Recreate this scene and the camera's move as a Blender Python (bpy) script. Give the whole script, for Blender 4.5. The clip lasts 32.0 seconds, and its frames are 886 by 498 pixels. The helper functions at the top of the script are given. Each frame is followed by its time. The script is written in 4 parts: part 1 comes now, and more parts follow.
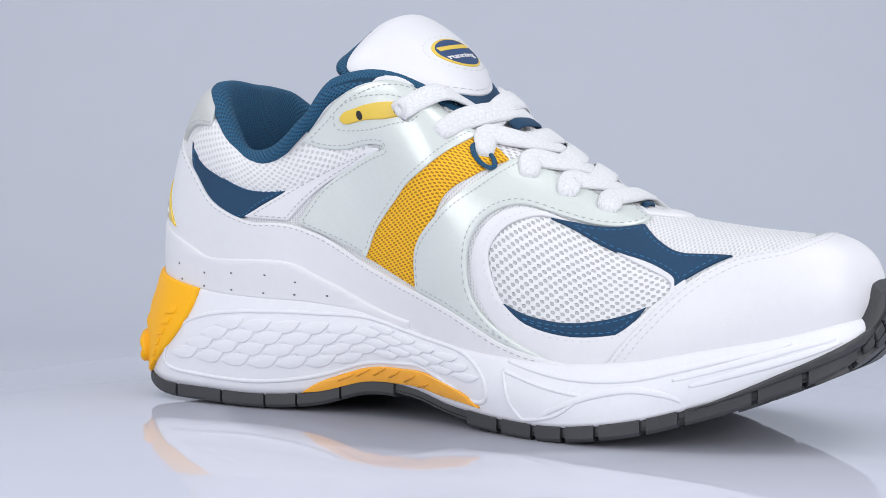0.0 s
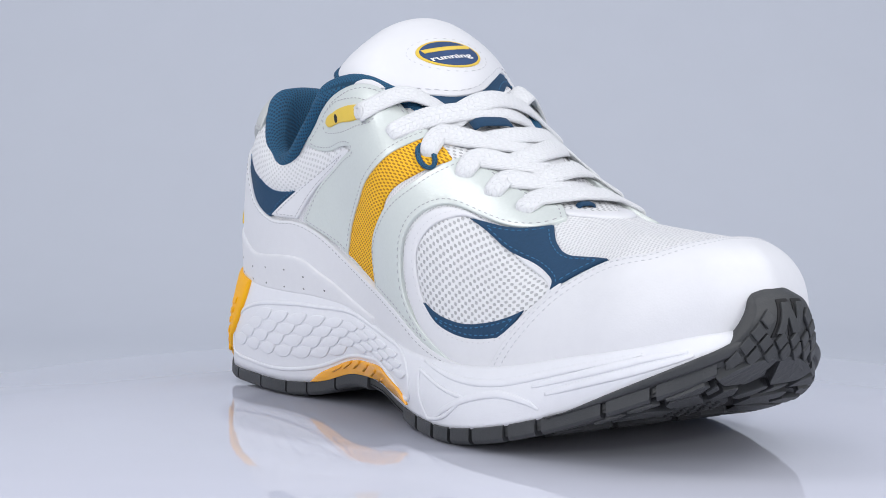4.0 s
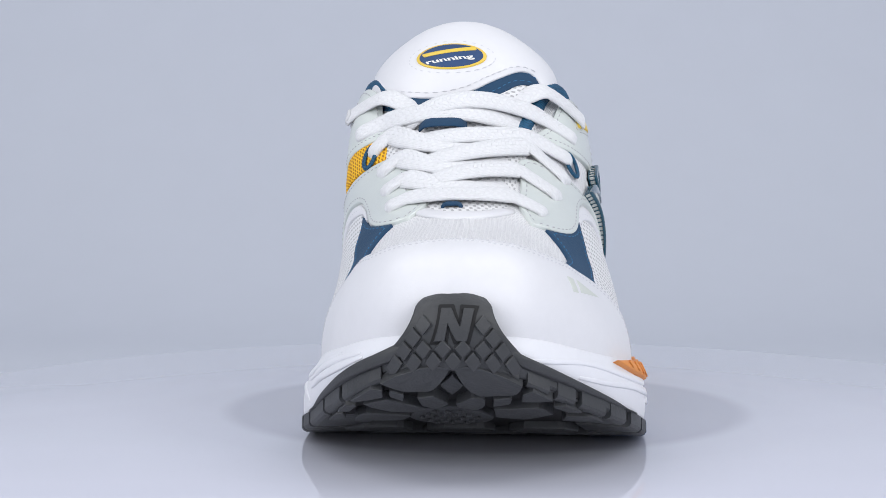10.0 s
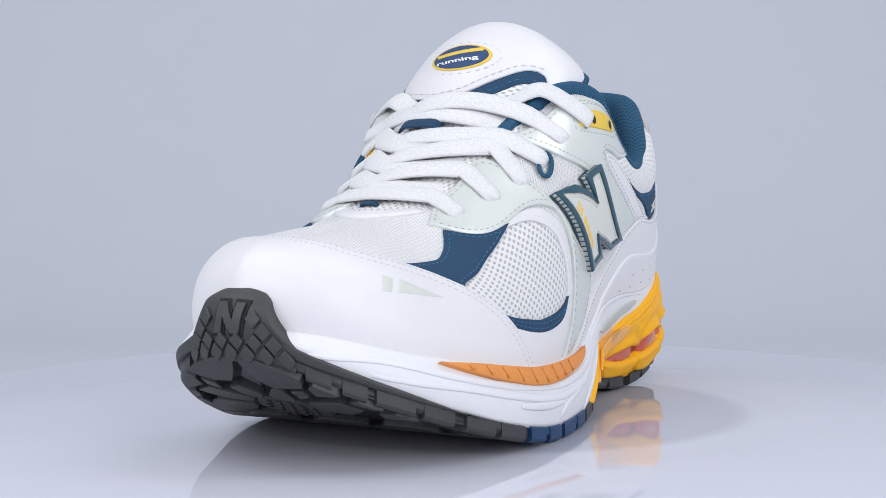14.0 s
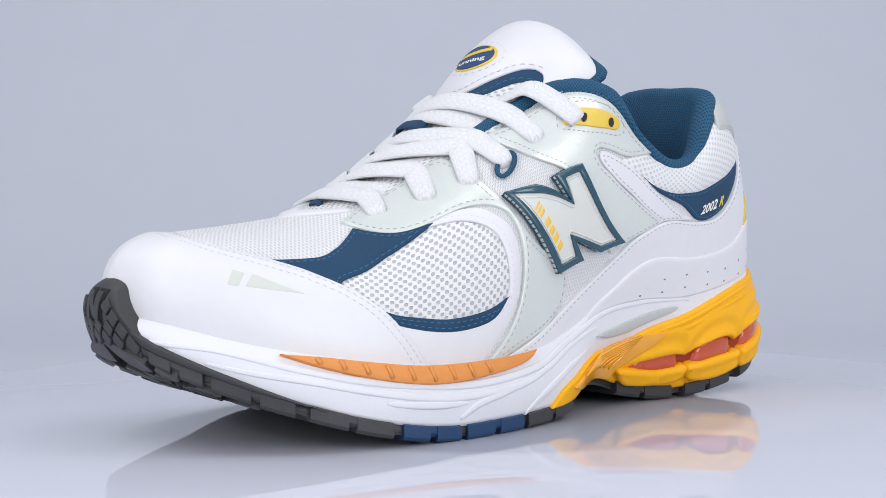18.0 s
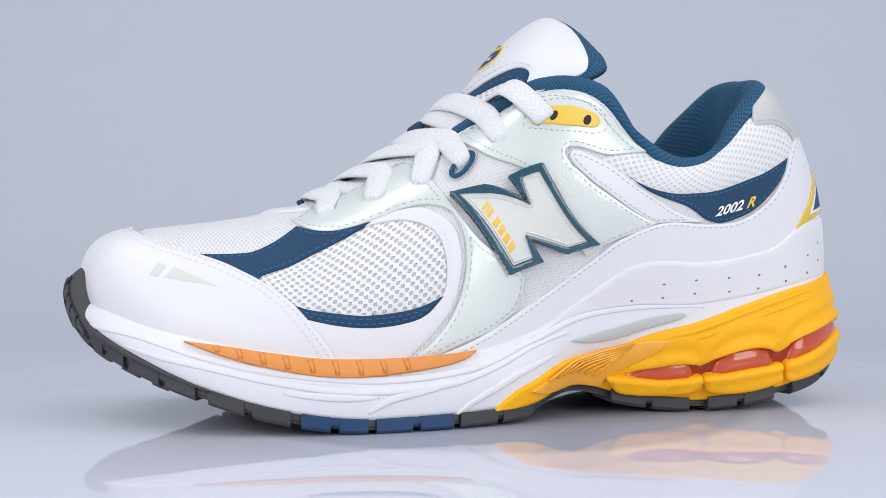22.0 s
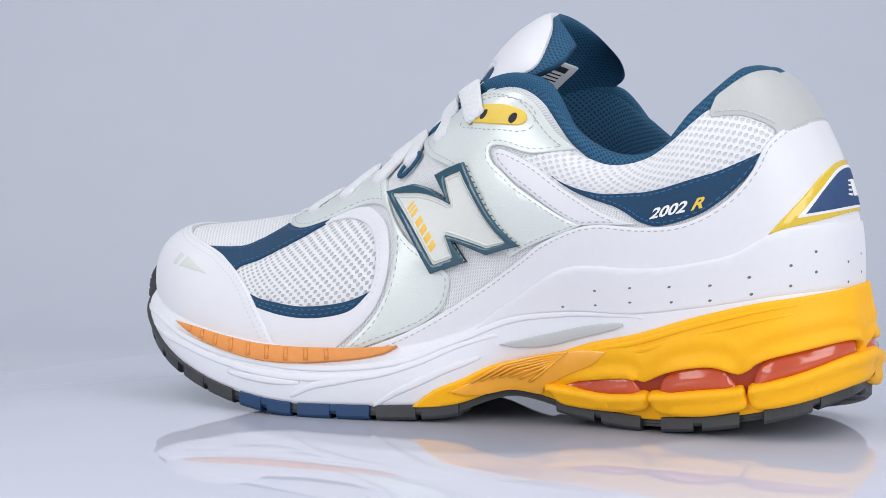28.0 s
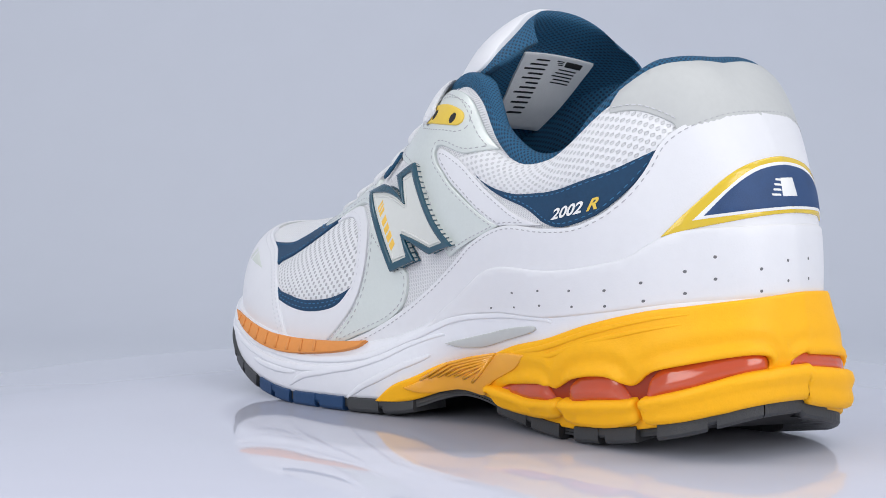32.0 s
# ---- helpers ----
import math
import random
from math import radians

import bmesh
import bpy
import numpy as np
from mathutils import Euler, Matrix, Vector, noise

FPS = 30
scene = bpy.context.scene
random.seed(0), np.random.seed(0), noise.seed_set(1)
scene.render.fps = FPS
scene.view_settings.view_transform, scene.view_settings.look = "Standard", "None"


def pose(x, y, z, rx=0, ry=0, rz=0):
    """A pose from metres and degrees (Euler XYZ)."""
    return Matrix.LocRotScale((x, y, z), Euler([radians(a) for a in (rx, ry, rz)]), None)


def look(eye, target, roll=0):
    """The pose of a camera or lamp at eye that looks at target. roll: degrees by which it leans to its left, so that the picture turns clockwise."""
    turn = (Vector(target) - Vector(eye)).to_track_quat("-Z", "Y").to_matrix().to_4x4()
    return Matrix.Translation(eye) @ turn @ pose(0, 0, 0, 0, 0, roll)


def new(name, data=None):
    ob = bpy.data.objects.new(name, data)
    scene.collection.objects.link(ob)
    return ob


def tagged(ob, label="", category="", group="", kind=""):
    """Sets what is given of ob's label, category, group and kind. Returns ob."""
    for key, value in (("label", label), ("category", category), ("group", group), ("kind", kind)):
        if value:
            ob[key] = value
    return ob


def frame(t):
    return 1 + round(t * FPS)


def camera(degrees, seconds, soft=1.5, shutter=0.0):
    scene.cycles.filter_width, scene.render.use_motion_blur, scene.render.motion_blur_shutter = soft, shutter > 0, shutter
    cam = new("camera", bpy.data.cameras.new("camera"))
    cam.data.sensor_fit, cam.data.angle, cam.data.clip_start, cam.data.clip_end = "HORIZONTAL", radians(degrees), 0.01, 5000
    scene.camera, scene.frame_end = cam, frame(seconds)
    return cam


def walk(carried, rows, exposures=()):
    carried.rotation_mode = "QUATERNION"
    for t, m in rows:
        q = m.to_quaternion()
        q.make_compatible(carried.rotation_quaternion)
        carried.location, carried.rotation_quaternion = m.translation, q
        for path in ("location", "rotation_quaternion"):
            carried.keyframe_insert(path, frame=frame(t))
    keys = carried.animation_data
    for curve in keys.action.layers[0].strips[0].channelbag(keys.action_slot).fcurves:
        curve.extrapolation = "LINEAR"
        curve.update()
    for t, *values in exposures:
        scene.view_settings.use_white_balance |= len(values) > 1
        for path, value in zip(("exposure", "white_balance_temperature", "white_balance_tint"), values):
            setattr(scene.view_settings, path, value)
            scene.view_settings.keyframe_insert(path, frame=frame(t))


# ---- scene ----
from mathutils.geometry import delaunay_2d_cdt

FOV = 34.35
cam = camera(FOV, 32.0, soft=0.9)
EYE = (-0.01646, -0.545, 0.08311)
still = Matrix.Translation(EYE) @ pose(0, 0, 0, 87.588, 0, 0) @ pose(0, 0, 0, 0, 0, 0.106)
walk(cam, [(0.0, still), (32.0, still)])
START, TURN = -30.4, -6.3003  # heading of the toe at 0 s and degrees a second


# ---- world and lights ----
def studio_light():
    world = bpy.data.worlds.new("studio")
    scene.world = world
    world.use_nodes = True
    world.node_tree.nodes["Background"].inputs[0].default_value = (0.80, 0.86, 1.0, 1)
    world.node_tree.nodes["Background"].inputs[1].default_value = 0.55
    for name, eye, target, sx, sy, power, colour in (
            ("softbox_top", (-0.62, -0.12, 1.05), (0, 0, 0.03), 0.42, 0.7, 3.0, (0.995, 0.985, 0.985)),
            ("softbox_top", (0.62, -0.12, 1.05), (0, 0, 0.03), 0.42, 0.7, 3.0, (0.995, 0.985, 0.985)),
            ("softbox_side", (-0.88, -1.05, 0.55), (0, 0, 0.03), 0.8, 0.9, 7.4, (0.995, 0.985, 0.985)),
            ("softbox_side", (0.88, -1.05, 0.55), (0, 0, 0.03), 0.8, 0.9, 8.3, (0.995, 0.985, 0.985))):
        data = bpy.data.lights.new(name, "AREA")
        data.shape, data.size, data.size_y, data.energy, data.color = "RECTANGLE", sx, sy, power, colour
        new(name, data).matrix_world = look(eye, target)


studio_light()
scene.view_settings.exposure = 0.0

# ---- materials ----
def material(name, colour, rough=0.5, metal=0.0, bump=None, coat=0.0, spread=0.0, grain=400.0, sheen=0.0, spec=0.5, trans=0.0):
    """A principled surface. bump: (cells a metre, depth in mm). spread: how far a fine and a coarse noise vary the colour."""
    m = bpy.data.materials.new(name)
    m.use_nodes = True
    t = m.node_tree
    b = t.nodes["Principled BSDF"]
    b.inputs["Base Color"].default_value = (*colour, 1)
    b.inputs["Roughness"].default_value = rough
    b.inputs["Metallic"].default_value = metal
    b.inputs["Coat Weight"].default_value = coat
    b.inputs["Coat Roughness"].default_value = 0.12
    b.inputs["Sheen Weight"].default_value = sheen
    b.inputs["Specular IOR Level"].default_value = spec
    b.inputs["Transmission Weight"].default_value = trans
    at = t.nodes.new("ShaderNodeTexCoord").outputs["Object"]
    if spread:
        mix = t.nodes.new("ShaderNodeMix")
        mix.data_type = "RGBA"
        n1, n2, add = t.nodes.new("ShaderNodeTexNoise"), t.nodes.new("ShaderNodeTexNoise"), t.nodes.new("ShaderNodeMath")
        for n, sc in ((n1, grain), (n2, grain / 14)):
            n.inputs["Scale"].default_value = sc
            n.inputs["Detail"].default_value = 4
            t.links.new(at, n.inputs["Vector"])
        add.operation = "MULTIPLY"
        t.links.new(n1.outputs[0], add.inputs[0])
        t.links.new(n2.outputs[0], add.inputs[1])
        t.links.new(add.outputs[0], mix.inputs[0])
        mix.inputs[6].default_value = (*[min(1, c * (1 + spread)) for c in colour], 1)
        mix.inputs[7].default_value = (*[c * (1 - 2 * spread) for c in colour], 1)
        t.links.new(mix.outputs[2], b.inputs["Base Color"])
    if bump:
        n, k = t.nodes.new("ShaderNodeTexNoise"), t.nodes.new("ShaderNodeBump")
        n.inputs["Scale"].default_value, n.inputs["Detail"].default_value = bump[0], 3
        t.links.new(at, n.inputs["Vector"])
        k.inputs["Distance"].default_value = bump[1] / 1000
        k.inputs["Strength"].default_value = 0.8
        t.links.new(n.outputs[0], k.inputs["Height"])
        t.links.new(k.outputs[0], b.inputs["Normal"])
    return m


def calc(t, op, a, b=None):
    n = t.nodes.new("ShaderNodeMath")
    n.operation = op
    for i, x in enumerate((a, b)):
        if isinstance(x, (int, float)):
            n.inputs[i].default_value = x
        elif x is not None:
            t.links.new(x, n.inputs[i])
    return n.outputs[0]


def fabric(name, thread, hole, pitch_u, pitch_v, depth, edge=0.25, rough=0.7, shear=0.0, fold=0.0):
    """Open knit: staggered holes on the sheet's own millimetre grid, threads raised round them."""
    m = bpy.data.materials.new(name)
    m.use_nodes = True
    t = m.node_tree
    b = t.nodes["Principled BSDF"]
    xyz = t.nodes.new("ShaderNodeSeparateXYZ")
    t.links.new(t.nodes.new("ShaderNodeUVMap").outputs[0], xyz.inputs[0])
    across = calc(t, "PINGPONG", xyz.outputs[1], fold) if fold else xyz.outputs[1]
    u = calc(t, "ADD", xyz.outputs[0], calc(t, "MULTIPLY", across, shear))
    su = calc(t, "SINE", calc(t, "MULTIPLY", u, math.pi / pitch_u))
    sv = calc(t, "SINE", calc(t, "MULTIPLY", xyz.outputs[1], math.pi / pitch_v))
    lobe = calc(t, "MULTIPLY", su, sv)
    fine = t.nodes.new("ShaderNodeTexNoise")
    fine.inputs["Scale"].default_value = 2200
    t.links.new(t.nodes.new("ShaderNodeTexCoord").outputs["Object"], fine.inputs["Vector"])
    ramp = t.nodes.new("ShaderNodeMapRange")
    ramp.interpolation_type = "SMOOTHSTEP"
    ramp.inputs[1].default_value, ramp.inputs[2].default_value = edge, edge + 0.3
    t.links.new(calc(t, "ADD", lobe, calc(t, "MULTIPLY", calc(t, "SUBTRACT", fine.outputs[0], 0.5), 0.25)), ramp.inputs[0])
    mix = t.nodes.new("ShaderNodeMix")
    mix.data_type = "RGBA"
    mix.inputs[6].default_value, mix.inputs[7].default_value = (*thread, 1), (*hole, 1)
    t.links.new(ramp.outputs[0], mix.inputs[0])
    t.links.new(mix.outputs[2], b.inputs["Base Color"])
    b.inputs["Roughness"].default_value = rough
    k = t.nodes.new("ShaderNodeBump")
    k.invert = True
    k.inputs["Distance"].default_value = depth / 1000
    k.inputs["Strength"].default_value = 1.0
    t.links.new(calc(t, "ADD", ramp.outputs[0], calc(t, "MULTIPLY", fine.outputs[0], 0.35)), k.inputs["Height"])
    t.links.new(k.outputs[0], b.inputs["Normal"])
    return m


def acrylic(name, colour, shade_over_base, inner, outer):
    """A glossy opal sheet; a round shade over the drive base, with a blurred rim, is painted into its colour."""
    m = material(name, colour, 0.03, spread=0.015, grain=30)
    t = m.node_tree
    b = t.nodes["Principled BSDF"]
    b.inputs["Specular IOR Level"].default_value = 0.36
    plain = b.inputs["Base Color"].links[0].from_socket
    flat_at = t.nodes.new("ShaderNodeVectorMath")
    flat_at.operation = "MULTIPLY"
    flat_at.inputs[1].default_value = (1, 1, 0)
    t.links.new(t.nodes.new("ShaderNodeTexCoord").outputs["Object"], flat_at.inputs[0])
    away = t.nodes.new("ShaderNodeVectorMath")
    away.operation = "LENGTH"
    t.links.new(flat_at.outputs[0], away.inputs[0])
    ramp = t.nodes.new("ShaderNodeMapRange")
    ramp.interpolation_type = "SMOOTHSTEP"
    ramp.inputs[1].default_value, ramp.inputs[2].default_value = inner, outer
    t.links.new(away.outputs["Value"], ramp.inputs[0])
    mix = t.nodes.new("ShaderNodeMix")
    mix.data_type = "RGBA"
    mix.inputs[6].default_value = (*shade_over_base, 1)
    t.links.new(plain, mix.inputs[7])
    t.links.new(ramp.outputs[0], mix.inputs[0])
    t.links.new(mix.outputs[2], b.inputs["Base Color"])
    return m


WHITE_LEATHER = material("white_leather", (0.735, 0.735, 0.757), 0.42, bump=(1500, 0.06), spread=0.03, grain=300)
PEARL = material("pearl_leather", (0.66, 0.70, 0.67), 0.30, metal=0.12, bump=(1100, 0.10), coat=0.5, spread=0.05, grain=900)
NAVY_SUEDE = material("navy_nubuck", (0.006, 0.043, 0.100), 0.8, bump=(1600, 0.14), spread=0.22, grain=700, sheen=0.02)
WHITE_FOAM = material("white_foam", (0.76, 0.765, 0.80), 0.55, bump=(1800, 0.08), spread=0.03)
GOLD_FOAM = material("gold_foam", (0.95, 0.455, 0.006), 0.5, bump=(1700, 0.16), spread=0.06, spec=0.3)
ORANGE = material("orange_foam", (0.72, 0.27, 0.06), 0.55, bump=(1500, 0.2), spread=0.08)
RED_POD = material("red_translucent_pod", (0.56, 0.078, 0.022), 0.15, coat=0.7, spread=0.12, grain=120)
GREY_RUBBER = material("grey_rubber", (0.040, 0.042, 0.045), 0.5, bump=(1400, 0.16), spread=0.18)
BLUE_RUBBER = material("blue_rubber", (0.010, 0.045, 0.125), 0.5, bump=(1400, 0.1), spread=0.12)
REFLECT = material("reflective_grey", (0.50, 0.51, 0.50), 0.5, metal=0.0, bump=(2200, 0.03), spread=0.05)
YELLOW_TAB = material("yellow_tab", (0.76, 0.53, 0.07), 0.42, spread=0.05)
STITCH_GREY = material("grey_thread", (0.44, 0.44, 0.46), 0.8)
STITCH_WHITE = material("white_thread", (0.64, 0.64, 0.67), 0.8)
STITCH_BLUE = material("blue_thread", (0.03, 0.15, 0.30), 0.8)
COLLAR_MESH = fabric("white_padded_mesh", (0.80, 0.80, 0.81), (0.64, 0.64, 0.65), 1.75, 1.5, 0.45, 0.2)
PERFORATION = material("shaded_perforation", (0.16, 0.16, 0.17), 0.8)
RECESS_SHADE = material("black_recess_shade", (0.004, 0.004, 0.005), 0.7)
DARK = material("dark_print_and_hole_shade", (0.02, 0.02, 0.022), 0.8)
WHITE_MESH = fabric("white_open_mesh", (0.80, 0.80, 0.81), (0.50, 0.50, 0.51), 1.6, 1.6, 0.6, 0.2)
VAMP_MESH = fabric("white_ribbed_mesh", (0.80, 0.80, 0.81), (0.64, 0.64, 0.66), 0.75, 1.3, 0.4, 0.1)
LACE = fabric("white_woven_lace", (0.77, 0.775, 0.79), (0.74, 0.745, 0.76), 1.5, 0.8, 0.2, -0.2, rough=0.9, shear=0.9, fold=3.927)
FINE_MESH = fabric("white_fine_mesh", (0.80, 0.80, 0.81), (0.62, 0.62, 0.64), 0.55, 1.3, 0.4, 0.2, shear=0.5)
TEAL_MESH = fabric("teal_knit", (0.010, 0.105, 0.215), (0.002, 0.034, 0.08), 1.25, 0.95, 1.0, 0.1)
TEAL_ROLL = fabric("teal_fine_knit", (0.010, 0.105, 0.215), (0.002, 0.04, 0.09), 0.62, 0.5, 0.5, 0.1)
GOLD_MESH = fabric("gold_mesh", (0.98, 0.54, 0.014), (0.50, 0.20, 0.002), 1.5, 0.75, 0.9, 0.1, shear=0.9)
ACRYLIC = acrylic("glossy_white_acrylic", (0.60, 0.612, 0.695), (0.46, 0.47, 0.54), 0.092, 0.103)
PAPER = material("pale_grey_backdrop_paper", (0.575, 0.60, 0.66), 0.9, spread=0.02, grain=20)
PRINT = material("grey_green_print", (0.62, 0.65, 0.60), 0.5, spread=0.03)
PRINT_WHITE = material("white_print", (0.80, 0.80, 0.79), 0.5, spread=0.02)
PRINT_YELLOW = material("yellow_print", (0.85, 0.52, 0.08), 0.5, spread=0.04)
YELLOW_GLOSS = material("yellow_gloss", (0.72, 0.50, 0.03), 0.2, coat=0.5, spread=0.05)
NAVY_WEAVE = material("navy_weave", (0.018, 0.055, 0.15), 0.6, bump=(2500, 0.1), spread=0.3, grain=2500)
EMBLEM_TEAL = material("emblem_teal", (0.010, 0.065, 0.10), 0.15, coat=0.7, spread=0.1, grain=200)
EMBLEM_PALE = material("emblem_pale", (0.66, 0.67, 0.63), 0.4, coat=0.2, spread=0.04)
AMBER = material("amber_plastic", (0.90, 0.40, 0.02), 0.18, coat=0.6, spread=0.08, grain=150)
POD_SHADE = material("dark_red_recess_shade", (0.30, 0.032, 0.008), 0.5, spread=0.1)
TAG_GREY = material("silver_tag", (0.75, 0.75, 0.76), 0.6, bump=(2500, 0.15), spread=0.12, grain=2000)

# ---- the shoe's form, in millimetres: x to the toe, y to the outer side, z up ----
def spline(pts, u):
    """Catmull-Rom through evenly spaced rows of pts at u in 0..1."""
    p = np.asarray(pts, float)
    n = len(p) - 1
    u = np.clip(np.asarray(u, float), 0, 1) * n
    i = np.minimum(u.astype(int), n - 1)
    f = (u - i)[..., None] if p.ndim > 1 else u - i
    a, b = p[np.maximum(i - 1, 0)], p[i]
    c, d = p[i + 1], p[np.minimum(i + 2, n)]
    return 0.5 * (2 * b + (c - a) * f + (2 * a - 5 * b + 4 * c - d) * f * f + (3 * b - a - 3 * c + d) * f ** 3)


# sixteen stations from the middle of the heel to the tip of the toe
FEATHER_X = [-136.5, -131.5, -115, -92, -70, -47, -25, -6, 12, 34, 58, 82, 104, 124, 141, 148]
FEATHER_Y = {1: [-10, 7, 22, 30, 32.5, 33, 35, 38, 42.5, 46.5, 48.5, 47.5, 42, 32, 16, -5],
             -1: [-10, -27.5, -42, -47.5, -48, -45.5, -43, -44, -47, -50.5, -51.5, -49.5, -44.5, -37.5, -24.5, -5]}
FEATHER_Z = {1: [52, 51, 49, 45, 42, 42, 39, 31, 26, 24, 24, 26.5, 30, 34.5, 40, 42],
             -1: [52, 51, 48, 44.5, 43, 42, 39, 32.5, 28, 25.5, 24.5, 26.5, 31, 35, 40, 42]}
TOP_X = [-107, -106.5, -101.5, -88.5, -78, -64, -49, -35, -15, 8, 34, 60, 80, 97, 112, 118]
TOP_Y = {1: [-8, 5, 18, 27, 31, 33, 33, 30, 23.5, 16, 10.5, 7, -4, -4, -4, -4],
         -1: [-8, -21, -35, -44.5, -47, -49, -50, -48.5, -41.5, -33.5, -26.5, -21, -4, -4, -4, -4]}
TOP_Z = {1: [123, 123, 120, 107, 94.5, 92.8, 101.8, 117.4, 119.4, 106, 92.0, 79, 74, 70.5, 68.5, 67.5],
         -1: [123, 124, 121, 107, 96, 96.7, 107.8, 119.6, 121, 107, 92.5, 79, 74, 70.5, 68.5, 67.5]}
ROUND = {1: [1.6, 1.55, 1.25, 0.95, 0.8, 0.8, 0.85, 1.0, 1.4, 1.65, 1.65, 1.55, 1.3, 0.9, 0.6, 0.5],
         -1: [1.6, 1.55, 1.25, 0.95, 0.8, 0.7, 0.7, 0.75, 0.95, 1.4, 1.65, 1.5, 1.15, 0.75, 0.55, 0.5]}
BULGE = {1: [1, 1, 2, 3.5, 5, 6.5, 6, 3.5, 1, 0.6, 0, -1.0, 0.2, 2.0, 3, 3],
         -1: [1, 1, 2, 3, 4, 4, 4.7, 6, 6, 2.4, 0.3, 0.8, 2.2, 3, 3, 3]}
SOLE_X = [-137, -135.5, -120, -94, -70, -47, -25, -6, 12, 34, 58, 82, 104, 124, 143, 154]
SOLE_Y = {1: [-13, 6, 21, 25.5, 25.5, 25.5, 31, 41, 47, 52, 54.5, 53, 47.5, 37, 19, -5],
          -1: [-13, -34.5, -47, -50, -49.5, -46, -44, -44.5, -47.5, -54, -58.5, -57, -50, -42.5, -30, -5]}
SOLE_Z = {1: [18.5, 18, 12.0, 6.8, 5.2, 8, 13, 7, 5.5, 5, 5, 8.5, 14.5, 21.5, 31, 43],
          -1: [17, 12.0, 7.2, 6, 5.5, 7.5, 13, 12, 7.5, 5.5, 5.2, 8.5, 14.5, 22, 31, 43]}


def around(th):
    """Side (1 or -1) and station 0..1 of a place th round the shoe: 0 heel, 1 toe, negative or over 1 the inner side."""
    th = np.asarray(th, float)
    th = np.where(th < -1, th + 2, np.where(th > 2, th - 2, th))
    return np.where((th < 0) | (th > 1), -1, 1), np.where(th < 0, -th, np.where(th > 1, 2 - th, th))


def both(columns, side, s):
    return np.where(side > 0, spline(columns[1], s), spline(columns[-1], s))


def feather(th):
    side, s = around(th)
    return np.stack([spline(FEATHER_X, s), both(FEATHER_Y, side, s), both(FEATHER_Z, side, s)], -1)


def topline(th):
    side, s = around(th)
    return np.stack([spline(TOP_X, s), both(TOP_Y, side, s), both(TOP_Z, side, s)], -1)


def outward(th):
    d = feather(np.asarray(th) + 0.004) - feather(np.asarray(th) - 0.004)
    n = np.stack([d[..., 1], -d[..., 0], d[..., 2] * 0], -1)
    n = -n / np.linalg.norm(n, axis=-1, keepdims=True)
    return n


def upper(th, v):
    """The upper: v 0 at the midsole, 1 at the topline, throat or middle of the vamp."""
    th, v = np.broadcast_arrays(np.asarray(th, float), np.asarray(v, float))
    side, s = around(th)
    a, t = feather(th), topline(th)
    k = np.clip((s - 0.7) / 0.16, 0, 1)
    k = k * k * (3 - 2 * k)
    v = np.clip(v, -0.1, 1)
    f = np.arcsin((1 - k) * v + k * np.sin(v * np.pi / 2))
    c = np.abs(np.cos(f)) ** both(ROUND, side, s)
    p = t + (a - t) * c[..., None]
    p[..., 2] = a[..., 2] + (t[..., 2] - a[..., 2]) * np.sin(f)
    return p + outward(th) * (both(BULGE, side, s) * np.sin(2 * np.clip(f, 0, 2)))[..., None]


def sole_edge(th):
    side, s = around(th)
    return np.stack([spline(SOLE_X, s), both(SOLE_Y, side, s), both(SOLE_Z, side, s)], -1)


def wall(th, v):
    """The midsole's side: v 0 at the outsole, 1 at the upper."""
    th, v = np.broadcast_arrays(np.asarray(th, float), np.asarray(v, float))
    o = outward(th)
    a, b = sole_edge(th), feather(th) + o * 2.2 + np.array([0, 0, 1.0])
    f = np.clip(v, -0.2, 1.1)[..., None]
    return a + (b - a) * f + o * (2.0 * np.sin(np.pi * np.clip(f, 0, 1)))


def normals(surface, th, v):
    e = 0.003
    v = np.minimum(v, 0.985)
    n = np.cross(surface(th, v + e) - surface(th, v - e), surface(th + e, v) - surface(th - e, v))
    return n / np.maximum(np.linalg.norm(n, axis=-1, keepdims=True), 1e-9)

# ---- building blocks ----
def part(name, mesh, mat, parent, label="", smooth=True):
    """One mesh object (from vertices in mm and faces) under a thing or part."""
    v, f = mesh[:2]
    me = bpy.data.meshes.new(name)
    me.from_pydata([tuple(p) for p in np.asarray(v, float) / 1000], [], [tuple(int(i) for i in q) for q in f])
    if len(mesh) > 2:
        uv = np.asarray(mesh[2], float)
        index = np.empty(len(me.loops), int)
        me.loops.foreach_get("vertex_index", index)
        me.uv_layers.new(name="UVMap").data.foreach_set("uv", uv[index].ravel())
    me.materials.append(mat)
    me.shade_smooth() if smooth else me.shade_flat()
    me.validate()
    ob = new(name, me)
    ob.parent = parent
    return tagged(ob, label=label)


def joined(meshes):
    v, f, uv, n = [], [], [], 0
    for m in meshes:
        v.append(np.asarray(m[0], float))
        f += [tuple(i + n for i in q) for q in m[1]]
        uv.append(np.asarray(m[2], float) if len(m) > 2 else np.zeros((len(m[0]), 2)))
        n += len(m[0])
    return np.concatenate(v), f, np.concatenate(uv)


def sheet(points, wrap_u=False, wrap_v=False, uv=None):
    """Quads over a grid of points."""
    a, b = points.shape[:2]
    f = []
    for i in range(a if wrap_u else a - 1):
        for j in range(b if wrap_v else b - 1):
            k, l = (i + 1) % a, (j + 1) % b
            f.append((i * b + j, i * b + l, k * b + l, k * b + j))
    out = [points.reshape(-1, 3), f]
    if uv is not None:
        out.append(uv.reshape(-1, 2))
    return out


